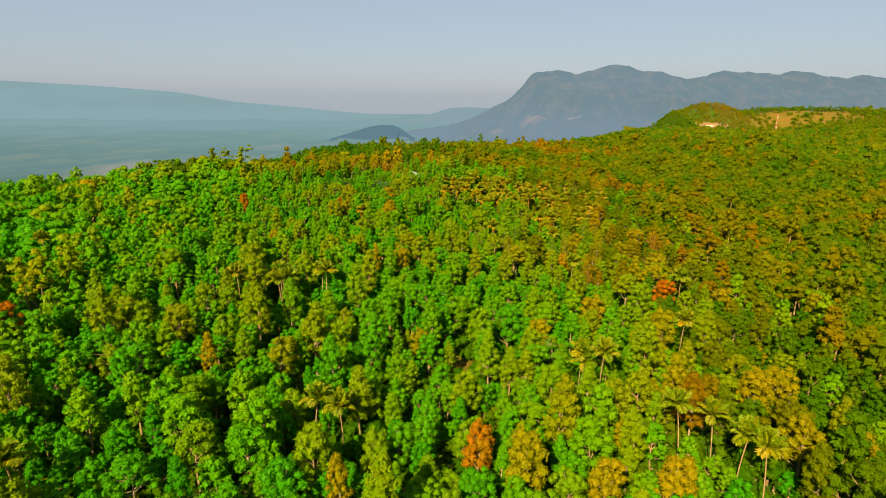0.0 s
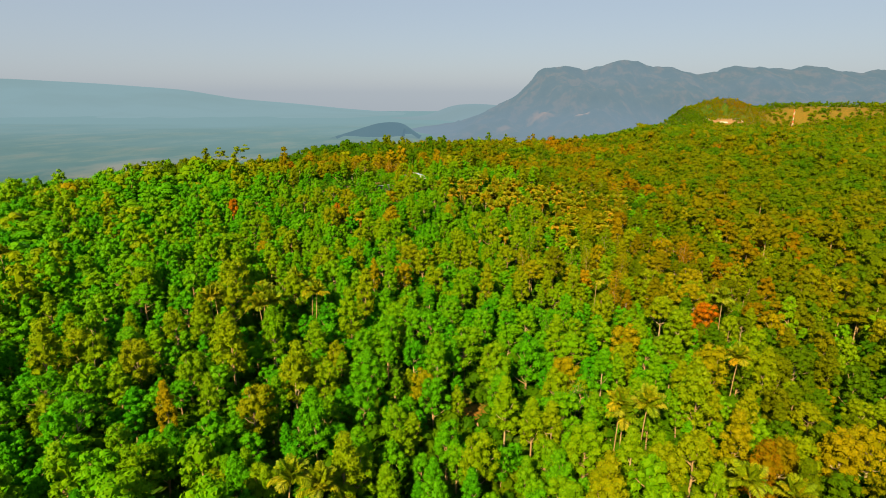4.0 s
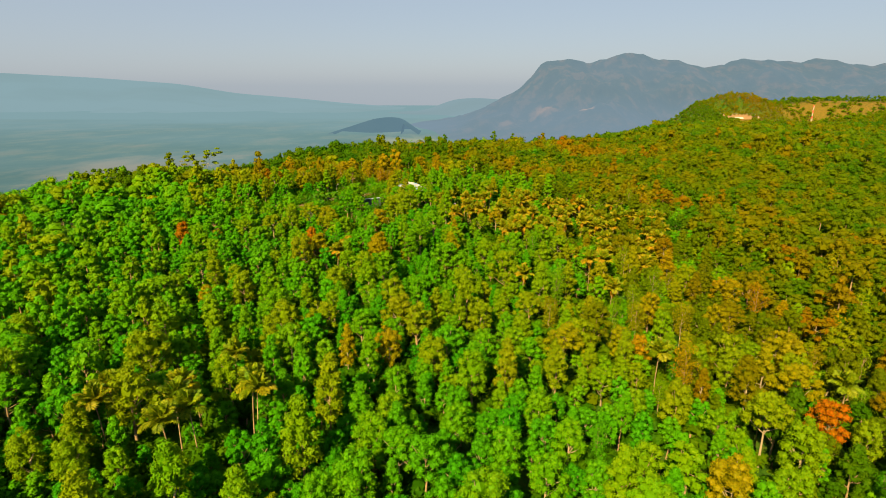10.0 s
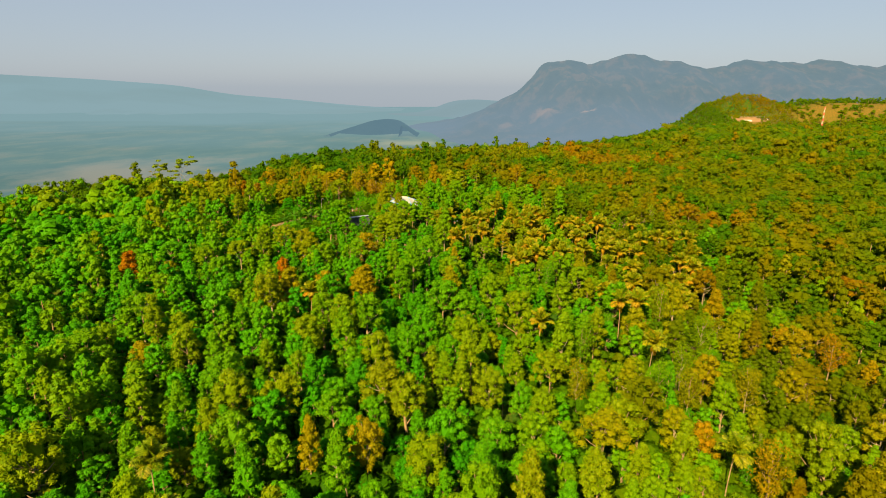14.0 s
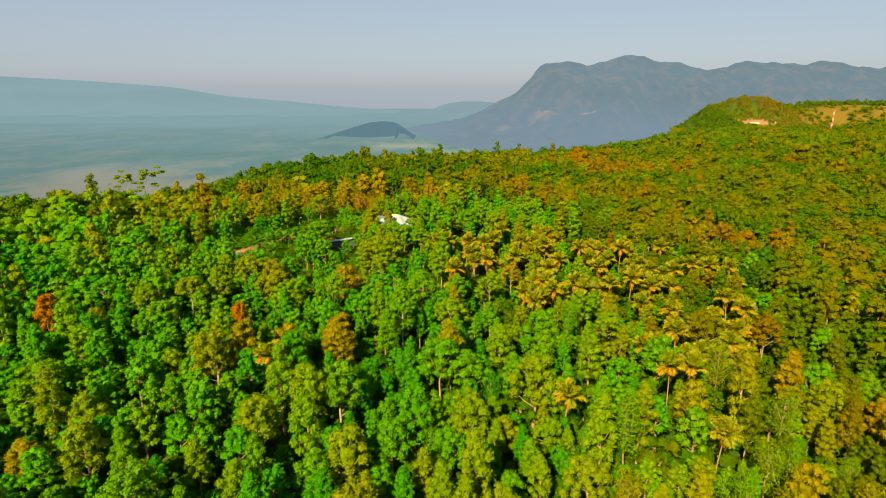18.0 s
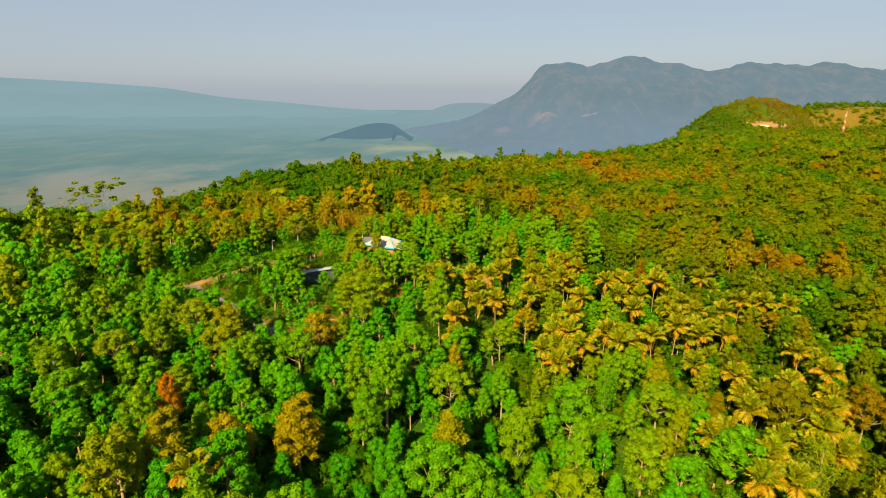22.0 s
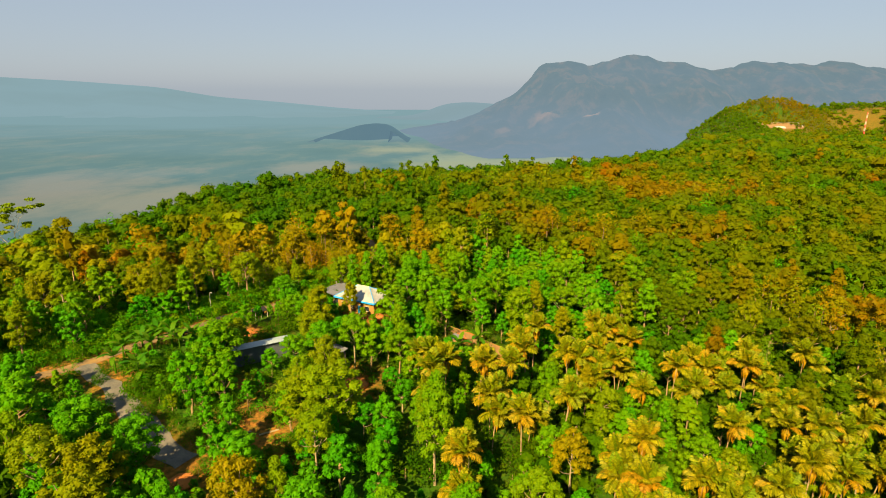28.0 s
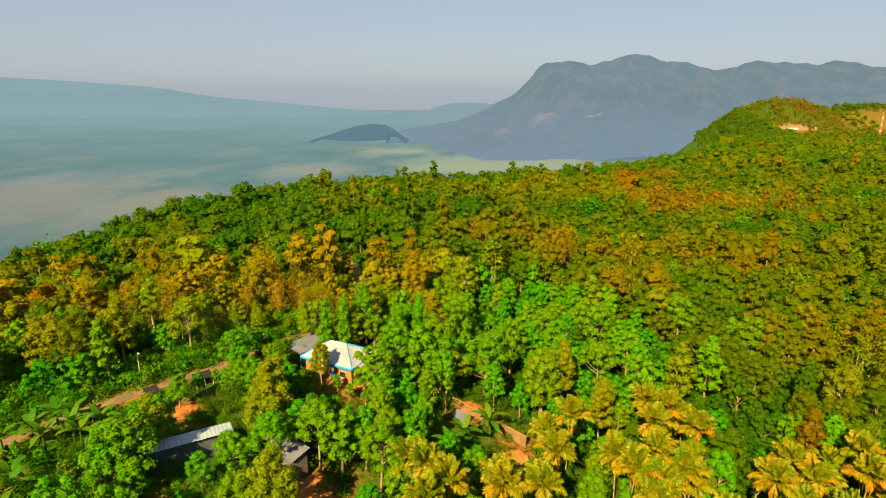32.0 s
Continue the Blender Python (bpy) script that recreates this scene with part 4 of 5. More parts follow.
def window_in(wall_parent, x, y, z, w, h, facing):
    """A window set in a wall along x; facing -1 or 1 along y."""
    pane = part("window", box(x - w / 2, min(y, y + 0.03 * facing), z, x + w / 2, max(y, y + 0.03 * facing), z + h), GLASS_DARK, wall_parent, "dark glass window")
    part("window_frame", box(x - w / 2 - 0.06, min(y, y + 0.07 * facing), z + h, x + w / 2 + 0.06, max(y, y + 0.07 * facing), z + h + 0.07), WHITE_PAINT, pane)
    part("window_sill", box(x - w / 2 - 0.08, min(y, y + 0.12 * facing), z - 0.07, x + w / 2 + 0.08, max(y, y + 0.12 * facing), z), WHITE_PAINT, pane)


# main house: white hipped roof with bright blue eaves
HX, HY = -33.0, 382.8
hz = spot(-26, 383) - 0.1
house = thing_at("house", HX, HY, hz, -27.0, "single-storey ochre house with white hipped roof and blue eaves", "house")
W, D, E, RZ = 12.6, 9.0, 23.5 - hz, 25.9 - hz
wall = part("wall", box(0.7, 0.7, -0.6, W - 0.7, D - 0.7, E - 0.06), OCHRE_WALL, house, "ochre plastered wall")
for wx in (2.6, 5.2, 9.8):
    window_in(house, wx, 0.69, 1.0, 1.3, 1.2, -1)
door = part("door", box(7.0, 0.64, 0.0, 7.9, 0.70, 2.05, 0.01), BLUE, house, "blue panelled door")
part("door_handle", box(7.75, 0.58, 0.95, 7.82, 0.64, 1.1), METAL, door)
ra, rb = (4.4, D / 2, RZ), (W - 4.4, D / 2, RZ)
corrugated(house, "roof", (0, 0, E), (W, 0, E), rb, ra, WHITE_ROOF, "white ribbed roof slope facing the yard", 40)
corrugated(house, "roof", (W, D, E), (0, D, E), ra, rb, WHITE_ROOF, "white ribbed roof slope facing the woods", 40)
corrugated(house, "roof", (W, 0, E), (W, D, E), (rb[0], D / 2 + 0.02, RZ), (rb[0], D / 2 - 0.02, RZ), WHITE_ROOF, "white ribbed hip end", 30)
corrugated(house, "roof", (0, D, E), (0, 0, E), (ra[0], D / 2 - 0.02, RZ), (ra[0], D / 2 + 0.02, RZ), WHITE_ROOF, "white ribbed hip end", 30)
for p, q in (((0, 0), (W, 0)), ((W, 0), (W, D)), ((W, D), (0, D)), ((0, D), (0, 0))):
    p, q = Vector((*p, 0)), Vector((*q, 0))
    d = (q - p).normalized()
    o = Vector((d.y, -d.x, 0)) * 0.05
    part("fascia", hull([(p.x + o.x, p.y + o.y, E + 0.10), (q.x + o.x, q.y + o.y, E + 0.10), (q.x + o.x * 2.4, q.y + o.y * 2.4, E + 0.10), (p.x + o.x * 2.4, p.y + o.y * 2.4, E + 0.10)], 0.42), BLUE, house, "bright blue fascia board")
for e, r in (((0, 0, E), ra), ((0, D, E), ra), ((W, 0, E), rb), ((W, D, E), rb)):
    part("hip_cap", pipe([(e[0], e[1], e[2] + 0.05), (r[0], r[1], r[2] + 0.06)], 0.085, 6), BLUE, house, "blue ridge capping")
corrugated(house, "side_roof", (W + 4.6, 1.2, E - 0.85), (W + 4.6, D - 1.0, E - 0.85), (W + 0.12, D - 1.0, E - 0.12), (W + 0.12, 1.2, E - 0.12), WHITE_ROOF, "white ribbed lean-to roof beside the house", 24)
for py in (1.4, D - 1.2):
    part("porch_post", box(W + 4.3, py - 0.07, -0.9, W + 4.44, py + 0.07, E - 0.84), WHITE_PAINT, house)
part("ridge_cap", pipe([(ra[0], ra[1], RZ + 0.05), (rb[0], rb[1], RZ + 0.05)], 0.13, 6), WHITE_PAINT, house)

# roadside stall with a grey roof
sz = spot(-34, 388) - 0.05
stall = thing_at("roadside_shed", -33.7, 384.9, sz, 48.0, "open roadside shed with a grey sheet-metal roof", "shed")
SW, SD, SE = 8.4, 5.4, 22.9 - sz
corrugated(stall, "roof", (0, 0, SE), (SW, 0, SE + 0.35), (SW, SD, SE + 0.75), (0, SD, SE + 0.4), GREY_ROOF, "", 24)
for px in (0.35, SW / 2, SW - 0.35):
    for py in (0.35, SD - 0.35):
        part("post", box(px - 0.07, py - 0.07, -0.5, px + 0.07, py + 0.07, SE + 0.05 + 0.35 * px / SW), BARK, stall)
part("back_wall", box(0.42, 0.45, -0.4, SW - 0.42, 0.53, 1.9), DARK_WALL, stall)

# long low building with a pale blue roof
lz = spot(-44, 354) - 0.1
barn = thing_at("long_shed", -49.0, 352.3, lz, 29.0, "long low shed with a pale blue sheet roof and dark walls", "shed")
LW, LD, LE = 12.6, 3.3, 21.9 - lz
part("wall", box(0.4, 0.35, -0.8, LW - 0.4, LD - 0.35, LE - 0.16), DARK_WALL, barn, "dark blue-grey boarded wall")
for k in range(3):   # three lengths of sheet, the last one raised
    corrugated(barn, "roof", (LW * k / 3, -0.25, LE + 0.04 * k + 0.38), (LW * (k + 1) / 3 + 0.1, -0.25, LE + 0.04 * k + 0.38), (LW * (k + 1) / 3 + 0.1, LD + 0.1, LE + 0.04 * k), (LW * k / 3, LD + 0.1, LE + 0.04 * k), BLUE_ROOF, "", 14)
part("gutter", pipe([(0, LD + 0.16, LE - 0.04), (LW, LD + 0.16, LE - 0.04)], 0.07, 6), METAL, barn)
part("front_panel", box(0.42, 0.30, LE - 0.5, LW - 0.42, 0.345, LE + 0.24), DARK_WALL, barn)

# small hut behind the trees
bz = spot(-28, 354) - 0.1
hut = thing_at("garden_hut", -32.2, 355.6, bz, -38.0, "small grey garden hut with a metal roof", "hut")
part("wall", box(0.3, 0.3, -0.6, 6.7, 3.0, 21.5 - bz), CONCRETE, hut)
part("door", box(2.6, 0.24, 0, 3.4, 0.30, 1.95), DARK_WALL, hut)
corrugated(hut, "roof", (0, 0, 21.55 - bz), (7.0, 0, 21.55 - bz), (7.0, 3.4, 22.3 - bz), (0, 3.4, 22.3 - bz), GREY_ROOF, "", 20)

# black roadside shelters
for x, y, turn, w in ((-52.2, 377.6, 42.0, 3.4), (-59.2, 372.4, 42.0, 2.4), (-66.4, 365.2, 46.0, 2.4)):
    z = spot(x, y)
    hutch = thing_at("roadside_shelter", x, y, z, turn, "black-sheeted lean-to shelter on pale posts beside the road", "shelter", "roadside shelters")
    part("canopy", hull([(0, 0, 1.9), (w, 0, 1.9), (w, 2.2, 2.4), (0, 2.2, 2.4)], 0.07), BLACK, hutch)
    part("back_sheet", box(0.05, 2.12, 0.1, w - 0.05, 2.18, 2.3), BLACK, hutch)
    for px in (0.1, w / 2, w - 0.1):
        part("post", pipe([(px, 0.1, -0.4), (px, 0.1, 1.88)], 0.06), WHITE_PAINT, hutch)

# garden wall with capping stones and a low tin roof near it
yard_wall = thing_at("garden_wall", -7.1, 383.0, spot(1, 374), -46.5, "long brown rendered garden wall with pale capping", "wall")
part("wall", box(0, 0, -1.2, 25.0, 0.22, 1.7, 0.02), BRICK_WALL, yard_wall)
for k in range(10):
    part("capping", box(k * 2.5 + 0.02, -0.05, 1.702, k * 2.5 + 2.46, 0.27, 1.80, 0.015), OCHRE_WALL, yard_wall)
coop = thing_at("chicken_coop", -3.0, 372.0, spot(-2, 372), -40.0, "low timber coop with a tan tin roof", "coop")
part("wall", box(0.2, 0.2, -0.4, 3.0, 1.9, 1.15), BRICK_WALL, coop)
corrugated(coop, "roof", (0, 0, 1.2), (3.2, 0, 1.2), (3.2, 2.1, 1.7), (0, 2.1, 1.7), GREY_ROOF, "", 12)

# heaps of red soil and sawn boards in the yards
for x, y, r, h in ((-24, 350.5, 4.2, 1.3), (-22, 379.0, 2.6, 0.9), (1.0, 376.5, 2.6, 1.2), (8, 362, 2.2, 0.8), (-51, 369.5, 2.4, 0.8), (-47, 322, 2.4, 0.5)):
    bm = bmesh.new()
    bmesh.ops.create_icosphere(bm, subdivisions=3, radius=1)
    for v in bm.verts:
        k = 1 + 0.35 * noise.noise((v.co.x * 2 + x, v.co.y * 2 + y, v.co.z * 2))
        v.co = Vector((v.co.x * r * k, v.co.y * r * k, v.co.z * h * k))
    me = bpy.data.meshes.new("earth_mound")
    bm.to_mesh(me)
    bm.free()
    me.materials.append(SOIL)
    ob = new("earth_mound", me)
    ob.location = (x, y, spot(x, y) - 0.1)
    tagged(ob, "mound of loose red earth in a yard", "mound", "earth mounds")
for k, (x, y, turn) in enumerate(((-46, 330, 10), (-44.6, 331.2, -14), (-41, 333.4, 24), (-36, 334, 30), (-25, 347, 50), (-27, 348.5, 30))):
    plank = new("board", bpy.data.meshes.new("board"))
    bm = box(-1.8, -0.2, 0.02, 1.8, 0.2, 0.14, 0.01)
    bm.to_mesh(plank.data)
    bm.free()
    plank.data.materials.append(PALE_BARK)
    plank.matrix_world = pose(x, y, spot(x, y), 0, 0, turn)
    tagged(plank, "pale sawn board lying on bare earth", "board", "boards")

# street lamps
for x, y, turn in ((-64.6, 380.6, -50.0), (-36.8, 405.5, -65.0)):
    lamp = thing_at("street_lamp", x, y, spot(x, y), turn, "white curved-arm street lamp beside the asphalt road", "street lamp", "street lamps")
    part("pole", pipe([(0, 0, -0.5), (0, 0, 3), (0, 0, 5.4), (0.15, 0, 6.2), (0.7, 0, 6.8), (1.4, 0, 7.0)], 0.10, 8, 0.06), WHITE_PAINT, lamp)
    head = part("lamp_head", box(1.3, -0.14, 6.92, 2.0, 0.14, 7.08, 0.03), METAL, lamp)
    part("lens", box(1.45, -0.1, 6.90, 1.9, 0.1, 6.918), WHITE_PAINT, head)
    part("base_plate", box(-0.2, -0.2, -0.1, 0.2, 0.2, 0.06, 0.01), METAL, lamp)

# ---- far hill: mast, terrace and hut ----
mz = spot(632, 1136) - 1.0
mast = thing_at("radio_mast", 632, 1136, mz, 20.0, "red and white banded lattice radio mast on the hill", "mast")
for k in range(8):
    r0, r1 = 1.0 - 0.09 * k, 1.0 - 0.09 * (k + 1)
    z0, z1 = k * 4.8 - (2 if k == 0 else 0), (k + 1) * 4.8
    bm = bmesh.new()
    corners = [(1, 1), (-1, 1), (-1, -1), (1, -1)]
    for c, (sx, sy) in enumerate(corners):
        nx, ny = corners[(c + 1) % 4]
        for p, q in (((sx * r0, sy * r0, z0), (sx * r1, sy * r1, z1)), ((sx * r0, sy * r0, z0), (nx * r1, ny * r1, z1)), ((nx * r0, ny * r0, z0), (sx * r1, sy * r1, z1)), ((sx * r1, sy * r1, z1), (nx * r1, ny * r1, z1))):
            v, f = tube([p, q], [0.11, 0.11], 4)
            vs = [bm.verts.new(a) for a in v]
            for g in f:
                bm.faces.new([vs[i] for i in g])
    part("mast_section", bm, WHITE_PAINT if k % 2 == 0 else RED_PAINT, mast, "white lattice section" if k % 2 == 0 else "red lattice section")
for k in range(3):
    part("antenna_panel", box(0.7 + 0.1 * k, -0.4, 30 + k * 2.4, 1.2 + 0.1 * k, 0.4, 31.6 + k * 2.4, 0.05), WHITE_PAINT, mast)

tz = spot(511, 1140) - 0.5
terrace = thing_at("hilltop_terrace", 480, 1139, tz, 1.0, "white terrace railing and low walls on the hill", "terrace")
part("bank", hull([(-2, -4, 0.3), (64, -4, 0.3), (64, 16, 7.2), (-2, 16, 7.2)], 9.0), BRICK_WALL, terrace, "bare earth bank")
for k in range(19):
    part("railing_post", box(k * 3.4 - 0.8, 16.1, 2.0, k * 3.4 + 0.8, 16.6, 8.3), WHITE_PAINT, terrace)
part("side_wall", hull([(-1.0, 2, 3.0), (0, 2, 3.0), (0, 16, 7.9), (-1.0, 16, 7.9)], 2.0), WHITE_PAINT, terrace)
part("side_wall", hull([(61, 2, 3.0), (62, 2, 3.0), (62, 16, 7.9), (61, 16, 7.9)], 2.0), WHITE_PAINT, terrace)
cabin = thing_at("hilltop_cabin", 498, 1134, spot(505, 1134) - 0.5, 0.0, "small white cabin with a low gable roof on the hill", "cabin")
part("wall", box(0, 0, -2, 12, 7, 3), OCHRE_WALL, cabin)
part("roof", hull([(-1, -1, 3), (13, -1, 3), (13, 3.5, 5.5), (-1, 3.5, 5.5)], 0.3), WHITE_PAINT, cabin)
part("roof", hull([(-1, 3.5, 5.5), (13, 3.5, 5.5), (13, 8, 3), (-1, 8, 3)], 0.3), WHITE_PAINT, cabin)

# ---- palms ----


def frond_mesh(name, length, lift, sag, seed):
    """One feather leaf: an arched midrib with two ranks of hanging leaflets, growing along +x."""
    r = np.random.default_rng(seed)
    s = np.linspace(0, 1, 9)
    ang = lift - sag * s ** 1.3
    step = length / 8
    px = np.concatenate([[0], np.cumsum(np.cos(ang[:-1]) * step)])
    pz = np.concatenate([[0], np.cumsum(np.sin(ang[:-1]) * step)])
    rib = np.stack([px, np.zeros(9), pz], 1)
    pieces = [tube(rib, list(np.linspace(0.07, 0.015, 9)), 3)]
    verts = []
    for f in np.linspace(0.14, 0.99, 17):
        c = np.array([np.interp(f, s, rib[:, k]) for k in range(3)])
        a = lift - sag * f ** 1.3
        along = np.array((math.cos(a), 0, math.sin(a)))
        for side in (-1, 1):
            l = length * (0.37 * math.sin(math.pi * (0.15 + 0.78 * f)) + 0.05) * r.uniform(0.85, 1.1)
            tip = c + along * l * 0.55 + np.array((0, side * l * 0.8, -l * r.uniform(0.22, 0.5)))
            w = along * length * 0.046
            mid = (c + tip) / 2 + np.array((0, 0, l * 0.1))
            verts += [c, mid - w, tip, mid + w]
    v = np.array(verts)
    pieces.append((v, np.arange(len(v)).reshape(-1, 4)))
    return mesh_from(name, *stack(pieces), [FROND])


fronds = [[frond_mesh("frond", 3.7, *shape, 10 * k + j) for j in range(2)] for k, shape in enumerate(((1.50, 0.45), (1.22, 1.1), (0.75, 1.75)))]
dead = []
for k in range(3):
    r = np.random.default_rng(60 + k)
    pieces = []
    for j in range(13):
        a, l = j * 2.4 + r.uniform(-0.3, 0.3), r.uniform(1.6, 3.2)
        c, s_ = math.cos(a), math.sin(a)
        p = np.array([(0.25 * c, 0.25 * s_, 0.1), (0.75 * c - 0.22 * s_, 0.75 * s_ + 0.22 * c, -l * 0.45), (0.45 * c, 0.45 * s_, -l), (0.75 * c + 0.22 * s_, 0.75 * s_ - 0.22 * c, -l * 0.45)])
        pieces.append((p, np.array([[0, 1, 2, 3]])))
    dead.append(mesh_from("dead_frond_skirt", *stack(pieces), [FROND]))
palm_trunks = []
for k in range(4):
    r = np.random.default_rng(80 + k)
    bx, by = r.normal(size=2) * 0.7
    hts = np.linspace(-1, 10, 8)
    path = [(bx * (h / 10) ** 2 * (1 if h > 0 else 0), by * (h / 10) ** 2 * (1 if h > 0 else 0), h) for h in hts]
    palm_trunks.append((mesh_from("trunk", *tube(path, [0.22, 0.16, 0.13, 0.12, 0.11, 0.11, 0.11, 0.13], 7), [BARK], smooth=True), path[-1]))


def plant_palm(x, y, height, dry, rng):
    k = int(rng.integers(4))
    mesh, tip = palm_trunks[k]
    palm = thing_at("palm_tree", x, y, spot(x, y), rng.uniform(0, 360), ("yellowing" if dry > 0.3 else "green") + " feather palm with " + ("orange dead fronds under the crown" if dry > 0.3 else "long arching fronds"), "palm", "palms in the grove" if dry > 0.3 else "scattered palms")
    f = height / 10
    trunk = new("trunk", mesh)
    trunk.parent = palm
    trunk.scale = (1, 1, f)
    top = Vector((tip[0], tip[1], height))
    n = 22
    for j in range(n):
        rank = 0 if j < 8 else 1 if j < 17 else 2
        ob = new("frond", fronds[rank][int(rng.integers(2))])
        ob.parent = palm
        ob.matrix_basis = Matrix.Translation(top) @ pose(0, 0, 0, rng.uniform(-15, 15), rng.uniform(-9, 9), j * 137.5 + rng.uniform(-15, 15)) @ Matrix.Scale(rng.uniform(0.88, 1.12), 4)
        ob["tint"] = float(np.clip((0.36, 0.38, 0.42)[rank] + dry * (0.22, 0.25, 0.40)[rank] + rng.normal() * 0.09, 0, 1))
    if dry > 0.3:
        ob = new("dead_fronds", dead[int(rng.integers(3))])
        ob.parent = palm
        ob.matrix_basis = Matrix.Translation(top)
        ob["tint"] = 0.84
        tagged(ob, "hanging orange dead fronds")


rng = np.random.default_rng(21)
for x, y in PALM_GROVE:
    plant_palm(x + rng.uniform(-0.4, 0.4), y, rng.uniform(8.8, 11.4), rng.uniform(0.4, 0.85), rng)
grove = []
while len(grove) < 70:   # clusters round the grove's tallest palms
    x, y = PALM_GROVE[int(rng.integers(len(PALM_GROVE)))]
    x, y = x + rng.uniform(-5, 5), y + rng.uniform(-5, 5)
    if all((x - px) ** 2 + (y - py) ** 2 > 5.5 for px, py in PALM_GROVE + grove):
        grove.append((x, y))
        plant_palm(x, y, rng.uniform(6.0, 10.0), rng.uniform(0.31, 0.75), rng)
for x, y in LONE_PALMS:
    plant_palm(x, y, rng.uniform(11.0, 13.5), rng.uniform(0.0, 0.28) if y < 250 else 0.6, rng)
for x, y in TALL_PALMS:
    plant_palm(x, y, rng.uniform(13.0, 14.0) if y > 255 else 10.5, 0.6, rng)

# ---- banana plants ----
BANANA_LEAF = leaf_material("banana_leaves", [(0.0, (0.02, 0.13, 0.002)), (1.0, (0.10, 0.19, 0.002))], 0.08, 0.35)
blades = []
for k in range(3):
    lift, sag, L_, pieces = (1.2, 0.9, 0.45)[k], (0.9, 1.3, 1.2)[k], (2.2, 2.6, 2.4)[k], []
    s = np.linspace(0, 1, 8)
    ang = lift - sag * s
    px, pz = np.cumsum(np.cos(ang)) * L_ / 8, np.cumsum(np.sin(ang)) * L_ / 8
    w = 0.36 * np.sin(math.pi * np.clip(0.1 + 0.86 * s, 0, 1)) ** 0.7
    v = np.array([p for i in range(8) for p in ((px[i], -w[i], pz[i] - 0.12 * w[i]), (px[i], 0, pz[i] - 0.06), (px[i], w[i], pz[i] - 0.12 * w[i]))])
    q = [(3 * i + j, 3 * i + j + 1, 3 * i + j + 4, 3 * i + j + 3) for i in range(7) for j in range(2)]
    blades.append(mesh_from("leaf_blade", v, q, [BANANA_LEAF]))
stem_mesh = mesh_from("stem", *tube([(0, 0, -0.3), (0, 0, 1.2), (0.05, 0, 2.4)], [0.16, 0.13, 0.09], 7), [BANANA_LEAF], smooth=True)
for x, y in ((-67.3, 364.3), (-72.2, 360.6), (-74.2, 352.6), (-69, 358.6), (-65, 346.7), (-70.5, 364.4), (-66, 361.5), (-63, 359), (-67.5, 349.5), (-0.8, 362.8), (4, 367), (-48, 394), (-75, 357.5), (-61.5, 362), (-3, 359), (-86, 150), (-80, 152), (-90, 156), (-60, 190)):
    plant = thing_at("banana_plant", x, y, spot(x, y), rng.uniform(0, 360), "green banana plant with broad drooping leaves by a clearing", "banana plant", "banana plants")
    plant.scale = (1.5, 1.5, 1.6)
    st = new("stem", stem_mesh)
    st.parent = plant
    st["tint"] = 0.4
    for j in range(8):
        ob = new("leaf", blades[min(2, j // 3)])
        ob.parent = plant
        ob.matrix_basis = pose(0.05, 0, 2.35, 0, 0, j * 137.5 + rng.uniform(-12, 12))
        ob["tint"] = float(rng.uniform(0.1, 0.8))

# ---- bare trees on the brow ----


def bare_tree(x, y, height, seed, label, sprays, tint=0.5):
    r = np.random.default_rng(seed)
    pieces, tips = [], []

    def grow(p, d, l, thick, depth):
        d = d / np.linalg.norm(d)
        m = p + d * l * 0.5 + r.normal(size=3) * l * 0.05
        e = p + d * l
        pieces.append(tube([p, m, e], [thick, thick * 0.8, thick * 0.6], 5 if depth < 2 else 3))
        if depth == 5:
            tips.append(e)
            return
        for _ in range(3 if depth in (1, 3) else 2):
            k = r.normal(size=3) * 0.55
            grow(e, d + k + np.array((0, 0, 0.12)), l * r.uniform(0.62, 0.8), thick * 0.58, depth + 1)

    grow(np.array((0.0, 0, -1.0)), np.array((0.05, 0.02, 1.0)), height * 0.42, 0.009 * height + 0.08, 0)
    tree = thing_at("bare_tree", x, y, spot(x, y), 0, label, "tree", "bare trees")
    v, q = stack(pieces)
    tall = np.array((0.72, 0.72, height / v[:, 2].max()))
    wood = new("trunk", mesh_from("trunk", v * tall, q, [PALE_BARK], smooth=True))
    wood.parent = tree
    if sprays:
        lob = [(t, (0.05 * height, 0.05 * height, 0.018 * height)) for t in np.array(tips[::2]) * tall]
        ob = new("crown", mesh_from("crown", *leaves_on(lob, sprays, 0.022 * height, r), [LEAF]))
        ob.parent = tree
        ob["tint"] = tint


bare_tree(-163, 447, 37.5 - spot(-163, 447), 4, "tall nearly bare pale tree on the skyline", 3600)
bare_tree(-172, 425, 31.0 - spot(-172, 425), 9, "pale many-limbed tree with thin ochre leaves on the skyline", 420, 0.72)
bare_tree(112, 398, 13, 12, "bleached half-dead tree among the forest", 60)
bare_tree(24, 131, 13, 15, "thin forked tree with few leaves", 900)

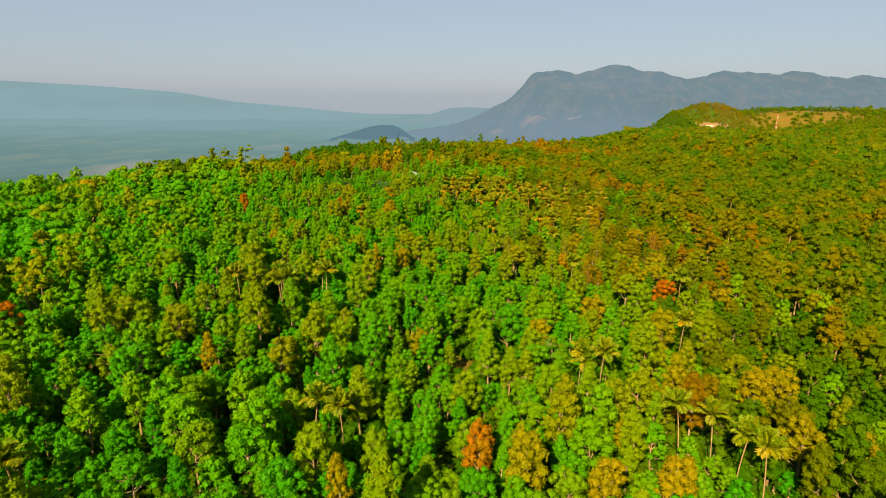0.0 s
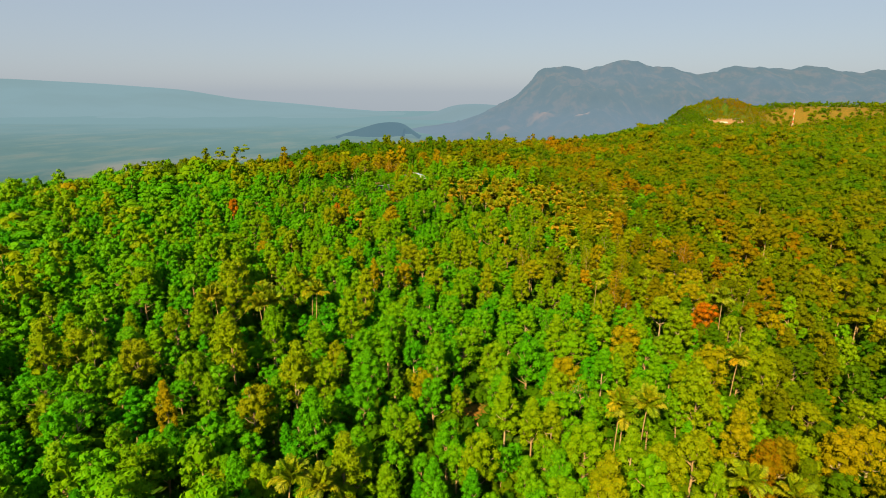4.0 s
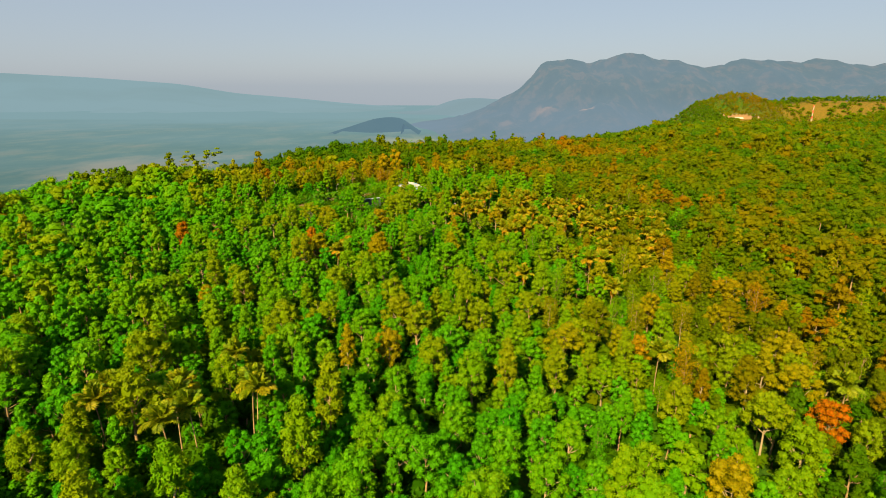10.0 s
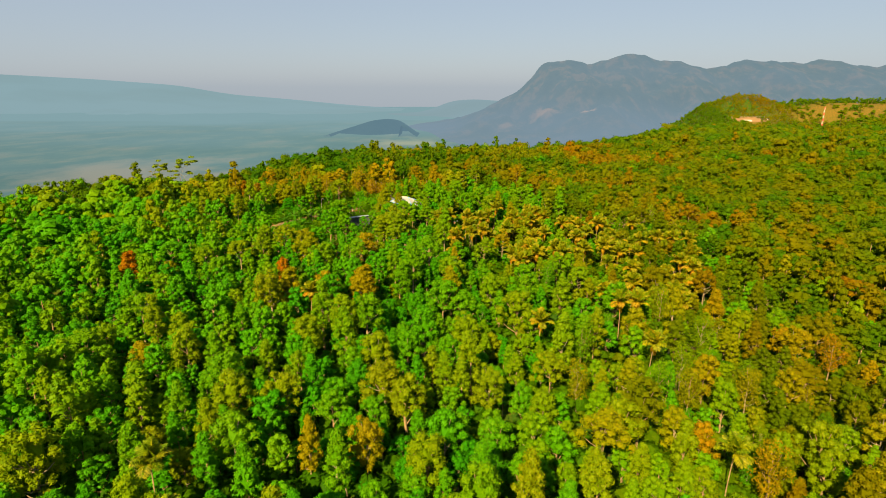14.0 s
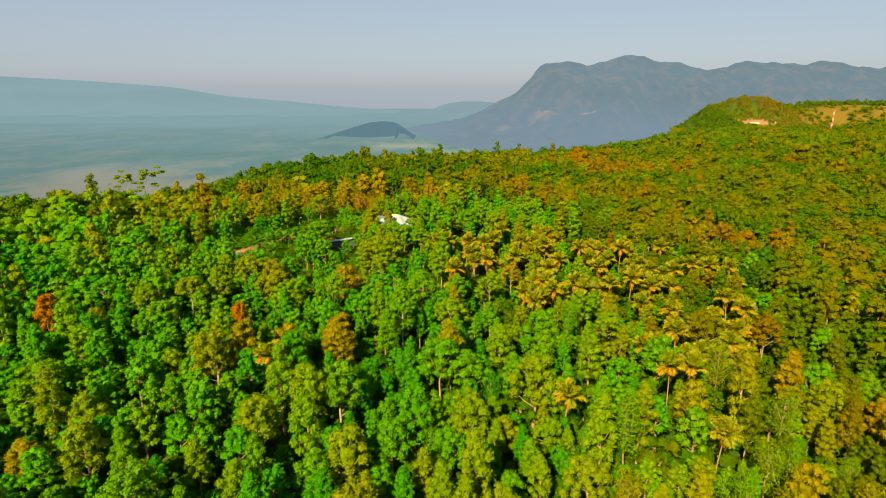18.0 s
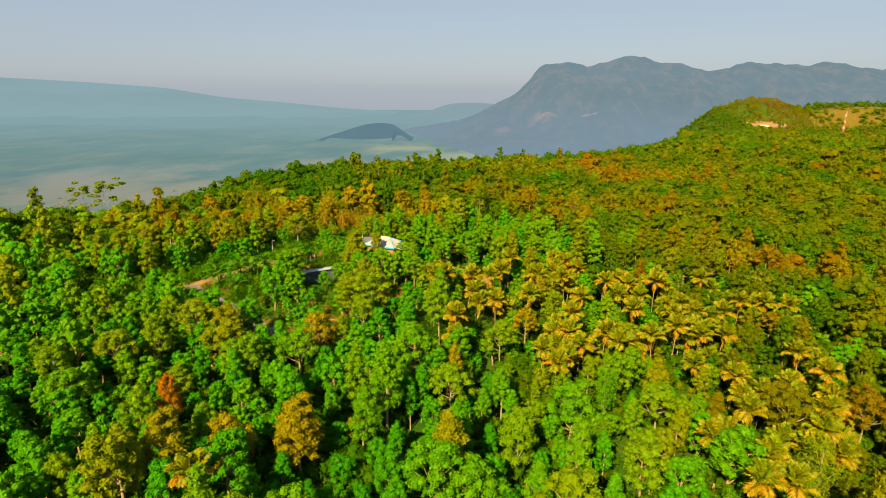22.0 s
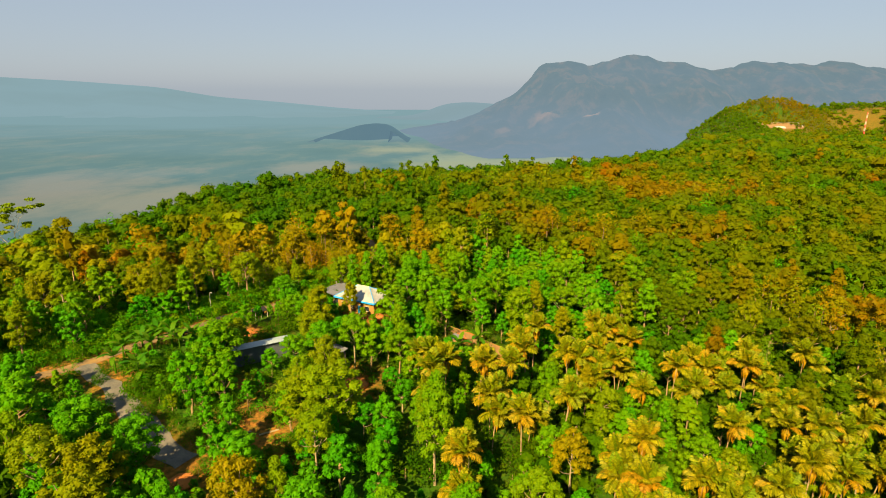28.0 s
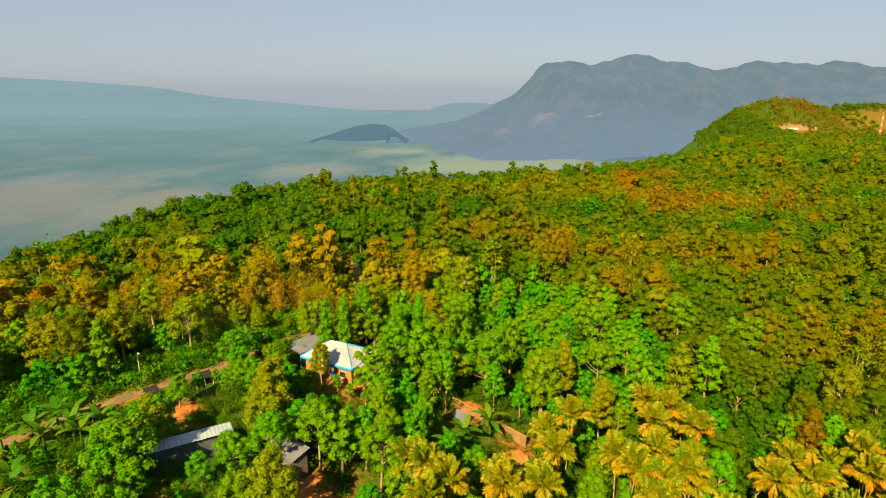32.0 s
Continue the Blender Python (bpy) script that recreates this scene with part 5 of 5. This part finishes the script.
# ---- trees about the house ----
plant_tree("column", -29.0, 389.5, 0.28, 1.05, 0, 0.3, 1.15)
plant_tree("column", -25.2, 389.8, 0.25, 1.05, 1, 1.3, 1.2)
plant_tree("round", -27.6, 377.0, 0.66, 0.62, 2, 0.3, 1.25)
for x, y, tint, s in ((-49.7, 356.0, 0.5, 0.82), (-52.1, 370.2, 0.3, 0.55), (-46.7, 384.6, 0.26, 0.78), (-44.5, 381.0, 0.2, 0.6), (-37.7, 371.6, 0.26, 0.84), (-33.6, 372.6, 0.28, 0.8), (-40.5, 374.6, 0.3, 0.66), (-32.4, 358.4, 0.5, 0.86), (-31.5, 342.6, 0.4, 0.8), (-14.0, 358.3, 0.42, 0.82), (-43.5, 375.5, 0.32, 0.5), (-35.5, 364.5, 0.44, 0.6), (-40.0, 350.0, 0.2, 0.5), (-35.5, 352.0, 0.25, 0.66)):
    plant_tree("round", x, y, tint, (1.0 if x > -39 and y > 366 else 1.2) * s, int(-x * 7) % 5, x, 0.84)
plant_tree("tall", -15.6, 377.8, 0.3, 0.85, 2, 0.3, 1.0)
plant_tree("tall", -21.5, 395.0, 0.3, 1.1, 4, 0.9, 1.1)
plant_tree("tall", -13.5, 386.0, 0.25, 1.0, 3, 0.3, 1.2)
plant_tree("tall", -9.5, 390.0, 0.22, 1.05, 1, 2.3, 1.2)
for x, y, s in ((-29.4, 377.8, 0.31), (-24.4, 375.8, 0.33), (-21.8, 374.2, 0.3), (-18.8, 373.0, 0.32), (-26.5, 374.6, 0.22)):
    plant_tree("round", x, y, 0.2 + s * 0.5, s, int(-x) % 5, x, 0.95)
for x, y, s in ((-38, 409, 1.0), (-35, 411, 1.1), (-32, 409, 0.95), (-36, 414, 1.0)):
    plant_tree("dry", x, y, 0.74, 0.9 * s, int(s * 50) % 5, s * 3, 0.9)

for x, y, tint, s in ((-49.5, 348.0, 0.3, 1.08), (-51.4, 346.2, 0.32, 0.74), (-47.8, 345.8, 0.26, 0.62), (-52.4, 349.4, 0.24, 0.6), (-29.5, 332.6, 0.5, 1.05), (-22.4, 330.4, 0.48, 1.25), (-49.4, 337.6, 0.12, 0.62), (-53, 321, 0.14, 0.95), (-63, 324, 0.2, 1.0), (-10.5, 379, 0.3, 0.6), (-5, 381, 0.3, 1.0), (4, 383, 0.3, 1.05), (14, 374, 0.4, 1.1)):
    plant_tree("round", x, y, tint, 1.22 * s, int(x * 3) % 5, x * 0.7, 0.86)
